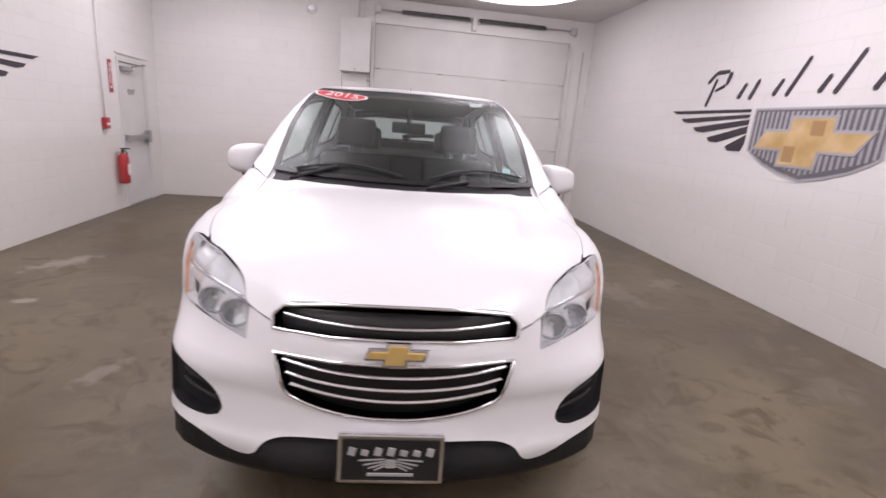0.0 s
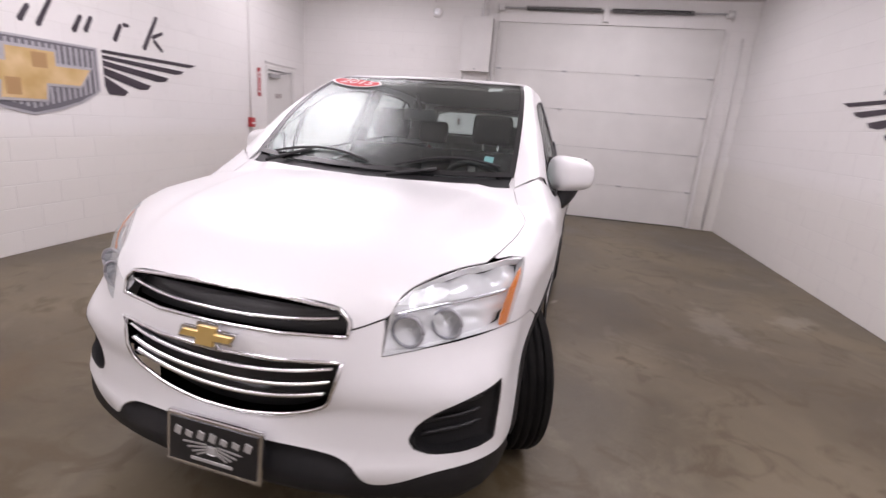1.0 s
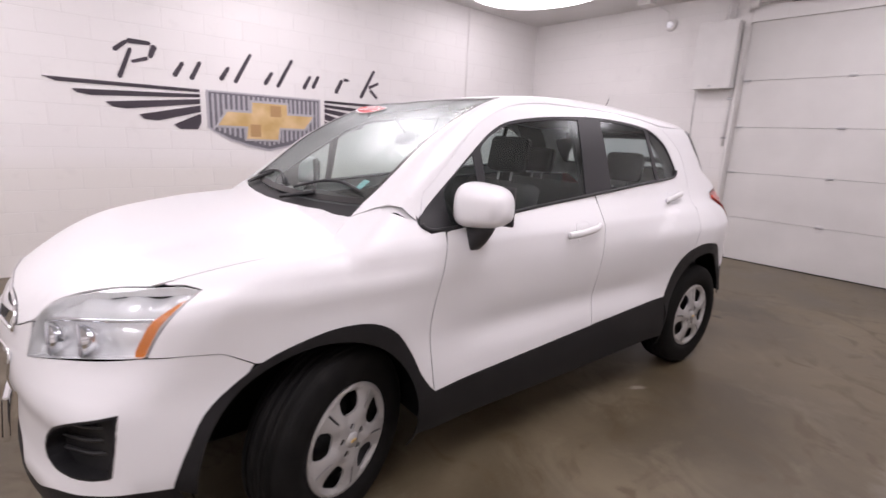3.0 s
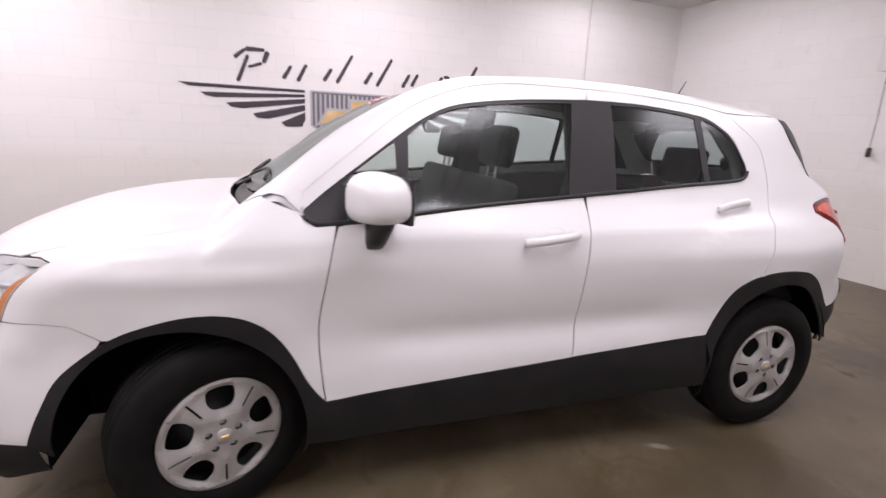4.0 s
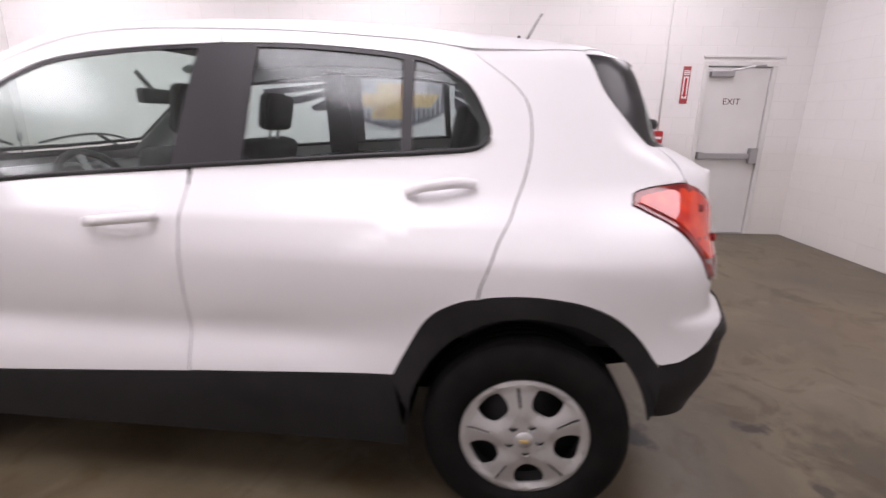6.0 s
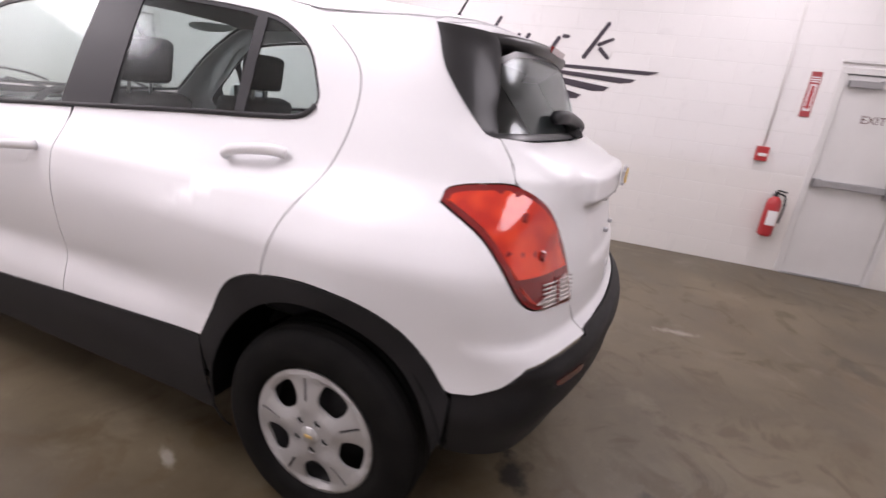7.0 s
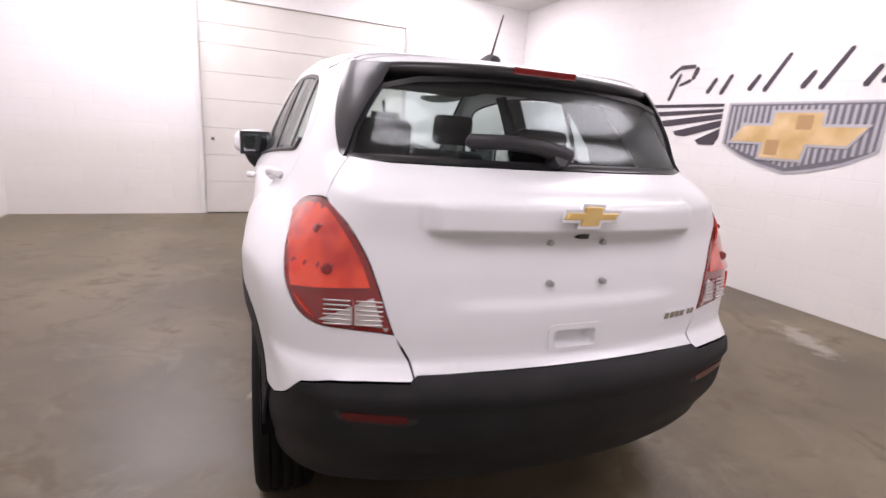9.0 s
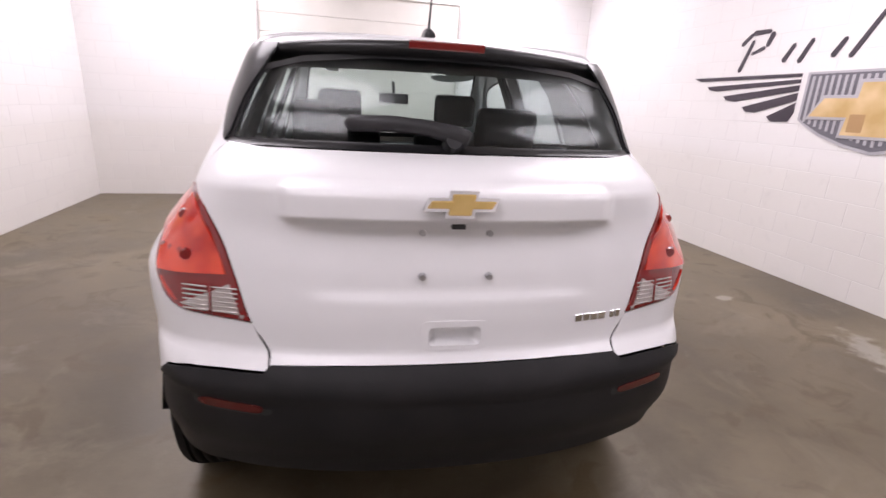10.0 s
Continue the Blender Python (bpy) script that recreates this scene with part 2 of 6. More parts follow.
def cyl(bm, a, b, r, r2=None, seg=16, caps=True):
    a, b = Vector(a), Vector(b)
    d = b - a
    m = Matrix.Translation((a + b) / 2) @ d.to_track_quat("Z", "Y").to_matrix().to_4x4()
    return bmesh.ops.create_cone(bm, cap_ends=caps, segments=seg, radius1=r, radius2=r if r2 is None else r2, depth=d.length, matrix=m)["verts"]


def rod(a, b, r, r2=None, seg=16):
    bm = bmesh.new()
    cyl(bm, a, b, r, r2, seg)
    return bm


def tube(path, r, seg=8, taper=None):
    """A round bar along a polyline."""
    bm = bmesh.new()
    pts = [Vector(p) for p in path]
    rings = []
    for i, p in enumerate(pts):
        d = (pts[min(i + 1, len(pts) - 1)] - pts[max(i - 1, 0)]).normalized()
        q = d.to_track_quat("Z", "Y")
        rr = r if taper is None else r + (taper - r) * i / (len(pts) - 1)
        rings.append([bm.verts.new(p + q @ Vector((rr * math.cos(a), rr * math.sin(a), 0))) for a in np.linspace(0, 2 * math.pi, seg, endpoint=False)])
    for u, v in zip(rings, rings[1:]):
        for k in range(seg):
            bm.faces.new((u[k], u[(k + 1) % seg], v[(k + 1) % seg], v[k]))
    bm.faces.new(rings[0][::-1])
    bm.faces.new(rings[-1])
    return bm


def plate(outline, depth, m=None, bevel=0.0):
    """A flat polygon in x,z with a thickness towards -y (front at y=0 goes to -depth)."""
    bm = bmesh.new()
    f = bm.faces.new([bm.verts.new((x, 0, z)) for x, z in outline])
    r = bmesh.ops.extrude_face_region(bm, geom=[f])
    bmesh.ops.translate(bm, vec=(0, -depth, 0), verts=[v for v in r["geom"] if isinstance(v, bmesh.types.BMVert)])
    bmesh.ops.recalc_face_normals(bm, faces=bm.faces[:])
    if bevel:
        bmesh.ops.bevel(bm, geom=bm.edges[:], offset=bevel, segments=1, affect="EDGES")
    if m is not None:
        bm.transform(m)
    return bm


def smooth_line(pts, n=6, closed=False):
    """Catmull-Rom through 2D points."""
    P = [np.array(p, float) for p in pts]
    out = []
    k = len(P)
    for i in range(k if closed else k - 1):
        p0, p1, p2, p3 = (P[(i - 1) % k] if closed or i else 2 * P[0] - P[1]), P[i], P[(i + 1) % k], (P[(i + 2) % k] if closed or i + 2 < k else 2 * P[-1] - P[-2])
        for t in np.linspace(0, 1, n, endpoint=False):
            out.append(0.5 * (2 * p1 + (p2 - p0) * t + (2 * p0 - 5 * p1 + 4 * p2 - p3) * t * t + (3 * p1 - p0 - 3 * p2 + p3) * t ** 3))
    if not closed:
        out.append(P[-1])
    return [tuple(p) for p in out]


# ---- room shell ----
T = 0.2
# openings: north overhead door, south overhead door, exit door in the west wall
N_DOOR, S_DOOR, X_DOOR = (-0.20, 3.17, 3.02), (-1.47, 1.386, 2.84), (5.115, 5.855, 1.985)
H_DOOR = (-3.50, -2.75, 1.98)


def wall(name, lo, hi, gaps, axis, label):
    """A wall box with openings (from, to, height) along its axis, in order."""
    bm = bmesh.new()
    ends = [lo[axis]] + [u for a, b, h in gaps for u in (a, b)] + [hi[axis]]
    spans = [(ends[i], ends[i + 1], 0) for i in range(0, len(ends), 2)] + list(gaps)
    for u0, u1, z0 in spans:
        l, t = list(lo), list(hi)
        l[axis], t[axis], l[2] = u0, u1, z0
        box(bm, l, t)
    return tagged(new(name, mesh_of(name, bm, MORTAR)), label, "wall", kind="structure")


floor = tagged(new("floor", mesh_of("floor", boxed((WEST - T, SOUTH - T, -0.2), (EAST + T, NORTH + T, 0)), CONCRETE)), "brown-grey stained concrete shop floor", "floor", kind="structure")
ceiling = tagged(new("ceiling", mesh_of("ceiling", boxed((WEST - T, SOUTH - T, CEIL), (EAST + T, NORTH + T, CEIL + 0.15)), CEILING_PAINT)), "white painted flat ceiling of the bay", "ceiling", kind="structure")
wall_west = wall("wall_west", (WEST - T, SOUTH - T, 0), (WEST, NORTH + T, CEIL), [X_DOOR], 1, "white painted concrete block wall with a steel exit door")
wall_east = wall("wall_east", (EAST, SOUTH - T, 0), (EAST + T, NORTH + T, CEIL), [], 1, "white painted concrete block wall with a winged emblem")
wall_north = wall("wall_north", (WEST, NORTH, 0), (EAST, NORTH + T, CEIL), [N_DOOR], 0, "white painted block wall around an overhead door")
wall_south = wall("wall_south", (WEST, SOUTH - T, 0), (EAST, SOUTH, CEIL), [H_DOOR, S_DOOR], 0, "white painted block wall around a panelled overhead door")
LAMP_SPOTS = [(-1.85, -2.1), (1.85, -2.1), (-1.85, 1.4), (1.85, 1.4), (-2.1, 4.45), (1.6, 4.6)]
for x, y in LAMP_SPOTS:
    light = thing("ceiling_light", "large white ceiling light with a bowed glowing diffuser", "ceiling light", pose(x, y, CEIL), "ceiling lights")
    bm = bmesh.new()
    rings = []
    for k in range(9):
        t = k / 9 * math.pi / 2
        rings.append([bm.verts.new((1.05 * math.cos(t) * math.cos(q), 0.82 * math.cos(t) * math.sin(q), -0.03 - 0.15 * math.sin(t))) for q in np.linspace(0, 2 * math.pi, 40, endpoint=False)])
    for u, v in zip(rings, rings[1:]):
        for k in range(40):
            bm.faces.new((u[k], u[(k + 1) % 40], v[(k + 1) % 40], v[k])).smooth = True
    bm.faces.new(rings[-1]).smooth = True
    bm.faces.new(rings[0][::-1])
    bmesh.ops.recalc_face_normals(bm, faces=bm.faces[:])
    part("diffuser", bm, LAMP_BRIGHT if y < 0 else LAMP_DIM if y > 3 else LAMP_GLOW, light)
    bm = bmesh.new()
    bmesh.ops.create_cone(bm, cap_ends=True, segments=40, radius1=1.0, radius2=1.0, depth=0.03, matrix=Matrix.Translation((0, 0, -0.015)) @ Matrix.Diagonal((1.08, 0.85, 1, 1)))
    part("rim", bm, DOOR_PAINT, light)


from mathutils.geometry import delaunay_2d_cdt

# ---- car body surface: x to the car's left, y back from the front axle, z up ----
def prof(*pts):
    """A smooth monotone curve through (u, v) pairs."""
    X, Y = np.array([p[0] for p in pts], float), np.array([p[1] for p in pts], float)
    h, d = np.diff(X), np.diff(Y) / np.diff(X)
    m = np.empty_like(X)
    m[1:-1] = np.where(d[1:] * d[:-1] > 0, 2 * d[1:] * d[:-1] / (d[1:] + d[:-1] + 1e-12 * np.sign(d[1:] + 1e-30)), 0)
    m[0], m[-1] = d[0], d[-1]

    def f(u):
        u = np.asarray(u, float)
        i = np.clip(np.searchsorted(X, u) - 1, 0, len(X) - 2)
        s = (u - X[i]) / h[i]
        inside = Y[i] * (1 + 2 * s) * (1 - s) ** 2 + m[i] * h[i] * s * (1 - s) ** 2 + Y[i + 1] * s * s * (3 - 2 * s) + m[i + 1] * h[i] * s * s * (s - 1)
        return np.where(u < X[0], Y[0] + m[0] * (u - X[0]), np.where(u > X[-1], Y[-1] + m[-1] * (u - X[-1]), inside))
    return f


def smax(a, b, k):
    h = np.maximum(k - np.abs(a - b), 0) / k
    return np.maximum(a, b) + h * h * k * 0.25


def step(a, b, u):
    s = np.clip((u - a) / (b - a), 0, 1)
    return s * s * (3 - 2 * s)


SEC = prof((0.15, 0.80), (0.3, 0.855), (0.42, 0.882), (0.52, 0.878), (0.68, 0.866), (0.85, 0.880), (0.97, 0.893), (1.04, 0.886), (1.11, 0.848), (1.17, 0.812), (1.3, 0.765), (1.45, 0.708), (1.6, 0.642), (1.75, 0.56))
PLAN = prof((-1.0, -0.13), (-0.6, -0.045), (-0.42, -0.03), (-0.2, -0.010), (0.05, 0.0), (0.5, -0.002), (1.4, 0.0), (2.3, 0.0), (2.6, 0.0), (2.85, -0.026), (3.0, -0.05), (3.2, -0.10), (3.5, -0.20))
NOSE = prof((0.1, -0.74), (0.2, -0.84), (0.3, -0.905), (0.38, -0.93), (0.46, -0.91), (0.55, -0.905), (0.66, -0.925), (0.76, -0.928), (0.83, -0.915), (0.89, -0.895), (0.95, -0.84), (1.0, -0.77), (1.1, -0.55))
TAIL = prof((0.1, 3.088), (0.25, 3.208), (0.4, 3.288), (0.55, 3.323), (0.67, 3.333), (0.73, 3.313), (0.775, 3.263), (0.86, 3.258), (0.98, 3.24), (1.1, 3.214), (1.18, 3.21), (1.215, 3.178), (1.255, 3.103), (1.29, 3.033), (1.4, 2.99), (1.55, 2.905), (1.7, 2.80))
HOOD = prof((-1.0, 0.85), (-0.85, 0.94), (-0.7, 1.008), (-0.5, 1.06), (-0.25, 1.098), (0.0, 1.118), (0.15, 1.135), (0.5, 1.18))
GLAZE = prof((-0.2, 0.965), (0.05, 1.145), (0.2, 1.255), (0.4, 1.385), (0.6, 1.502), (0.8, 1.596), (1, 1.655), (1.2, 1.684), (1.45, 1.697), (1.75, 1.692), (2.05, 1.674), (2.35, 1.647), (2.6, 1.622), (2.85, 1.592), (3.1, 1.555))


def body(x, y, z):
    """Negative inside the car's outer skin."""
    a = np.abs(x)
    r1, r2 = np.hypot(y, z - 0.34), np.hypot(y - 2.56, z - 0.34)
    flare = 0.009 * (np.exp(-((r1 - 0.42) / 0.10) ** 2) + np.exp(-((r2 - 0.42) / 0.10) ** 2)) * (1 - step(0.8, 0.95, z))
    # shoulders over the arches, and the hollow low on the doors
    z_rear = 0.93 + 0.17 * step(1.85, 2.3, y)
    haunch = 0.020 * step(1.88, 2.22, y) * (1 - step(2.62, 2.98, y)) * (1 - step(z_rear - 0.035, z_rear + 0.03, z)) * step(0.5, 0.85, z)
    haunch = haunch + 0.014 * (1 - step(0.12, 0.5, y)) * step(-0.5, -0.2, y) * (1 - step(0.93, 1.0, z)) * step(0.5, 0.8, z)
    haunch = haunch - 0.014 * np.exp(-((z - 0.66) / 0.07) ** 2) * step(0.42, 0.75, y) * (1 - step(1.8, 2.15, y))
    taper = -0.062 * step(1.2, 2.9, y) * step(0.93, 1.1, z) - 0.012 * step(1.4, 2.6, y) * step(1.15, 1.35, z) - 0.012 * step(0.85, 1.0, z) * step(0.5, 0.9, y)
    side = a - (SEC(z) + PLAN(y) + flare + haunch + taper)
    front = (NOSE(np.minimum(z, 1.06)) - 3.0 * np.maximum(z - 1.06, 0) + 0.095 * (0.58 + 0.42 * step(0.60, 0.80, z)) * (a / 0.47) ** 2.5 - 0.02 - y) * 0.9
    back = (y - (TAIL(z) - 0.072 * (a / 0.56) ** 2.3)) * 0.9
    zh = HOOD(y - 0.05 * (a / 0.7) ** 2) + 0.008 - 0.045 * (a / 0.75) ** 3
    zw = GLAZE(y - 0.06 * (a / 0.7) ** 2) - 0.022 * (a / 0.55) ** 2.5 * (0.1 + 0.9 * step(0.8, 1.6, y)) + 0.035 * step(0.3, 0.7, a) * step(0.2, 0.5, y) * (1 - step(0.8, 1.2, y))
    top = (z - np.maximum(zh, zw)) * 0.9
    f = smax(side, front, 0.085)
    f = smax(f, back, 0.12)
    f = smax(f, top, 0.065)
    return smax(f, 0.17 - z, 0.08)


def solve(f, lo, hi):
    """The root of f between arrays lo (inside) and hi (outside)."""
    for _ in range(34):
        mid = (lo + hi) / 2
        s = f(mid) < 0
        lo, hi = np.where(s, mid, lo), np.where(s, hi, mid)
    return (lo + hi) / 2


Y0, Y1, R0 = 0.35, 2.15, 0.9


def wrap(u, z):
    """Skin points at the coordinate u round the car's left half (metres along the side; nose at u<Y0, tail at u>Y1) and height z."""
    u, z = np.asarray(u, float), np.asarray(z, float)
    th = np.where(u < Y0, -(Y0 - u) / R0, np.where(u > Y1, (u - Y1) / R0, 0))
    yc = np.clip(u, Y0, Y1)
    cx, cy = np.cos(th), np.sin(th)
    r = solve(lambda q: body(q * cx, yc + q * cy, z), np.zeros_like(u) + 0.0, np.zeros_like(u) + 1.9)
    return np.stack([r * cx, yc + r * cy, z], -1)


def over(x, y):
    """Skin points seen from above."""
    x, y = np.asarray(x, float), np.asarray(y, float)
    return np.stack([x, y, solve(lambda q: body(x, y, q), np.zeros_like(x) + 0.5, np.zeros_like(x) + 2.0)], -1)


def normal(p, e=1e-3):
    x, y, z = p[:, 0], p[:, 1], p[:, 2]
    g = np.stack([body(x + e, y, z) - body(x - e, y, z), body(x, y + e, z) - body(x, y - e, z), body(x, y, z + e) - body(x, y, z - e)], -1)
    return g / (np.linalg.norm(g, axis=1, keepdims=True) + 1e-12)


def u_of(x, y):
    """The wrap coordinate of a point of the left half."""
    return Y0 - R0 * math.atan2(Y0 - y, x) if y < Y0 else Y1 + R0 * math.atan2(y - Y1, x) if y > Y1 else y


def one(f, lo, hi):
    return float(solve(f, np.array([lo]), np.array([hi]))[0])


def S(y, z):
    """Wrap coordinates of the skin point seen from the side at (y, z)."""
    return (u_of(one(lambda q: body(q, y, z), 0.0, 1.3), y), z)


def FR(x, z):
    """... seen from the front at (x, z)."""
    y = -one(lambda q: body(x, -q, z), -0.2, 1.3)
    return (u_of(abs(x), y) if x >= 0 else 2 * UC - u_of(-x, y), z)


def RE(x, z):
    """... seen from behind at (x, z)."""
    y = one(lambda q: body(x, q, z), 2.2, 3.8)
    return (u_of(abs(x), y) if x >= 0 else 2 * UR - u_of(-x, y), z)


def OV(x, y):
    """... seen from above at (x, y)."""
    p = over(np.array([float(x)]), np.array([float(y)]))[0]
    return (u_of(x, y), float(p[2]))


UC, UR = Y0 - R0 * math.pi / 2, Y1 + R0 * math.pi / 2


def inside(poly, p):
    """Which points p lie in the polygon."""
    a = np.array(poly)
    b = np.roll(a, -1, 0)
    x, y = p[:, 0:1], p[:, 1:2]
    cut = ((a[:, 1] > y) != (b[:, 1] > y)) & (x < (b[:, 0] - a[:, 0]) * (y - a[:, 1]) / (b[:, 1] - a[:, 1] + 1e-12) + a[:, 0])
    return cut.sum(1) % 2 == 1


def dense(poly, d):
    out = []
    for a, b in zip(poly, poly[1:] + poly[:1]):
        a, b = np.array(a, float), np.array(b, float)
        n = max(1, int(np.ceil(np.linalg.norm(b - a) / d)))
        out += [a + (b - a) * i / n for i in range(n)]
    return np.array(out)


def filled(outline, holes, h):
    """Triangles of a polygon with holes: points, faces, and the rim's loops."""
    loops = [dense(list(l), h * 0.7) for l in (outline, *holes)]
    pts, edges = [], []
    for l in loops:
        k = len(pts)
        pts += list(l)
        edges += [(k + i, k + (i + 1) % len(l)) for i in range(len(l))]
    rim = np.array(pts)
    lo, hi = loops[0].min(0), loops[0].max(0)
    gx, gy = np.meshgrid(np.arange(lo[0] + h / 2, hi[0], h), np.arange(lo[1] + h / 2, hi[1], h))
    g = np.stack([gx.ravel(), gy.ravel()], 1)
    if len(g):
        g = g[inside(loops[0], g)]
    for l in loops[1:]:
        if len(g):
            g = g[~inside(l, g)]
    if len(g):
        g = g[np.sqrt(((g[:, None] - rim[None]) ** 2).sum(2)).min(1) > h * 0.45]
    allp = np.concatenate([rim, g]) if len(g) else rim
    v, e, f, *_ = delaunay_2d_cdt([Vector(p) for p in allp], edges, [], 0, 1e-5)
    v = np.array([tuple(p) for p in v])
    f = np.array([t for t in f if len(t) == 3])
    c = v[f].mean(1)
    keep = inside(loops[0], c)
    for l in loops[1:]:
        keep &= ~inside(l, c)
    f = f[keep]
    a, b, d = v[f[:, 0]], v[f[:, 1]], v[f[:, 2]]
    area = (b[:, 0] - a[:, 0]) * (d[:, 1] - a[:, 1]) - (b[:, 1] - a[:, 1]) * (d[:, 0] - a[:, 0])
    f[area < 0] = f[area < 0][:, ::-1]
    return v, f[np.abs(area) > 1e-10]


def skin(outline, holes=(), h=0.05, off=0.0, thick=0.004, mode="wrap", bulge=None):
    """Vertices, faces, and normals of a shell on the car's skin (left half or, seen from above, whole)."""
    v, f = filled(outline, holes, h)
    if mode == "wrap":
        mirrored = v[:, 0] < UC
        rear = v[:, 0] > UR
        uu = np.where(mirrored, 2 * UC - v[:, 0], np.where(rear, 2 * UR - v[:, 0], v[:, 0]))
        p = wrap(uu, v[:, 1])
        p[mirrored | rear, 0] *= -1
    else:
        p = over(v[:, 0], v[:, 1])
    n = normal(p)
    o = off if bulge is None else off + bulge(p)
    p = p + n * (o if np.isscalar(o) else o[:, None])
    a, b, c = p[f[:, 0]], p[f[:, 1]], p[f[:, 2]]
    if ((np.cross(b - a, c - a) * n[f[:, 0]]).sum(1)).mean() < 0:
        f = f[:, ::-1]
    k = len(p)
    if bulge is not None:
        a, b, c = p[f[:, 0]], p[f[:, 1]], p[f[:, 2]]
        fn = np.cross(b - a, c - a)
        n = np.zeros_like(p)
        for i in range(3):
            np.add.at(n, f[:, i], fn)
        n = n / (np.linalg.norm(n, axis=1, keepdims=True) + 1e-15)
    edges = {}
    for t in f:
        for i in range(3):
            e = (t[i], t[(i + 1) % 3])
            edges[e] = 1
    rim = [e for e in edges if (e[1], e[0]) not in edges]
    q = p - n * thick
    verts, norms, faces = [*p, *q], [*n, *-n], [*map(tuple, f), *[tuple(t[::-1] + k) for t in f]]
    for i, j in rim:
        w = np.cross(p[j] - p[i], n[i])
        w = w / (np.linalg.norm(w) + 1e-12)
        m = len(verts)
        verts += [p[i], p[j], q[j], q[i]]
        norms += [w] * 4
        faces.append((m + 1, m, m + 3, m + 2))
    return np.array(verts), faces, np.array(norms)


def shell(name, pieces, material, parent, label="", flip=None):
    """One object from skin() pieces; flip: signs of x to make each piece with."""
    V, F, N = [], [], []
    k = 0
    for s in flip or (1,):
        for v, f, n in pieces:
            v, n = v * (s, 1, 1), n * (s, 1, 1)
            V.append(v)
            N.append(n)
            F += [tuple(i + k for i in (t if s > 0 else t[::-1])) for t in f]
            k += len(v)
    me = bpy.data.meshes.new(name)
    me.from_pydata(np.concatenate(V).tolist(), [], [tuple(int(i) for i in t) for t in F])
    me.materials.append(material)
    me.polygons.foreach_set("use_smooth", [True] * len(me.polygons))
    me.normals_split_custom_set_from_vertices(np.concatenate(N).tolist())
    ob = new(name, me)
    ob.parent = parent
    return tagged(ob, label)


# ---- the car ----
car = thing("car", "white compact sport utility car parked on the concrete floor", "car", pose(0, 0, 0, 0, 0, CAR_TURN))
C = smooth_line

# feature lines of the left half, in wrap coordinates
def W3(pts):
    """Wrap coordinates of skin points (x, y, z)."""
    return [(u_of(x, y), z) for x, y, z in pts]


ARCH_F = C([S(-0.539, 0.391), S(-0.488, 0.517), S(-0.417, 0.631), S(-0.273, 0.742), S(-0.129, 0.796), S(-0.003, 0.815), S(0.115, 0.799), S(0.207, 0.743), S(0.278, 0.642), S(0.331, 0.531), S(0.387, 0.456), S(0.418, 0.444)], 4)
ARCH_R = C([S(2.126, 0.552), S(2.17, 0.641), S(2.238, 0.758), S(2.327, 0.816), S(2.438, 0.842), S(2.574, 0.849), S(2.706, 0.829), S(2.814, 0.777), S(2.897, 0.701), S(2.957, 0.623)], 4)
HOLE_F = [S(-0.075 + 0.40 * math.cos(a), 0.345 + 0.42 * math.sin(a)) for a in np.radians(np.linspace(-32, 212, 40))]
HOLE_R = [S(2.56 + 0.395 * math.cos(a), 0.345 + 0.44 * math.sin(a)) for a in np.radians(np.linspace(-32, 212, 40))]
DLO_TOP = C([(2.477, 1.312), (2.472, 1.35), (2.408, 1.462), (2.265, 1.53), (2.13, 1.556), (1.95, 1.575), (1.78, 1.586), (1.6, 1.588), (1.466, 1.585), (1.177, 1.568), (0.931, 1.536), (0.80, 1.487), (0.683, 1.413), (0.491, 1.274), (0.38, 1.19), (0.335, 1.150)], 4)
DLO_LOW = C([(0.335, 1.150), (0.333, 1.120), (0.37, 1.098), (0.44, 1.097), (0.60, 1.111), (1.0, 1.152), (1.416, 1.186), (1.974, 1.229), (2.273, 1.247), (2.404, 1.258), (2.455, 1.28), (2.477, 1.312)], 4)
GAP_A = C([(0.44, 1.095), (0.405, 0.92), (0.374, 0.73), (0.383, 0.54), (0.394, 0.45)], 4)
GAP_B = C([(1.52, 1.63), (1.475, 1.3), (1.452, 1.08), (1.438, 0.86), (1.43, 0.66), (1.42, 0.514)], 4)
GAP_C = C(W3([(0.589, 2.343, 1.564), (0.63, 2.491, 1.45), (0.672, 2.536, 1.334), (0.747, 2.514, 1.165), (0.872, 2.449, 1.016), (0.902, 2.404, 0.891), (0.901, 2.391, 0.833)]), 4)
RAIL = C([(0.33, 1.205), (0.50, 1.34), (0.71, 1.50), (0.94, 1.595), (1.163, 1.629), (1.378, 1.632), (1.66, 1.629), (1.876, 1.619), (2.19, 1.597), (2.425, 1.574)], 4)
SILL = [(0.40, 0.447), (1.42, 0.513), (2.12, 0.551)]
HL_TOP = [(0.517, -0.771), (0.551, -0.721), (0.639, -0.616), (0.709, -0.541), (0.77, -0.463), (0.81, -0.42)]
HL_OUT = C([OV(*HL_TOP[-1])] + W3([(0.816, -0.479, 0.943), (0.809, -0.54, 0.87), (0.798, -0.571, 0.805)]), 4)
HEADLIGHT = C(W3([(0.487, -0.849, 0.755), (0.49, -0.829, 0.825), (0.496, -0.81, 0.877)]) + [OV(*p) for p in HL_TOP], 4)[:-1] + HL_OUT[:-1] + C(W3([(0.798, -0.571, 0.805), (0.785, -0.591, 0.803), (0.66, -0.722, 0.785), (0.487, -0.849, 0.755)]), 4)[:-1]
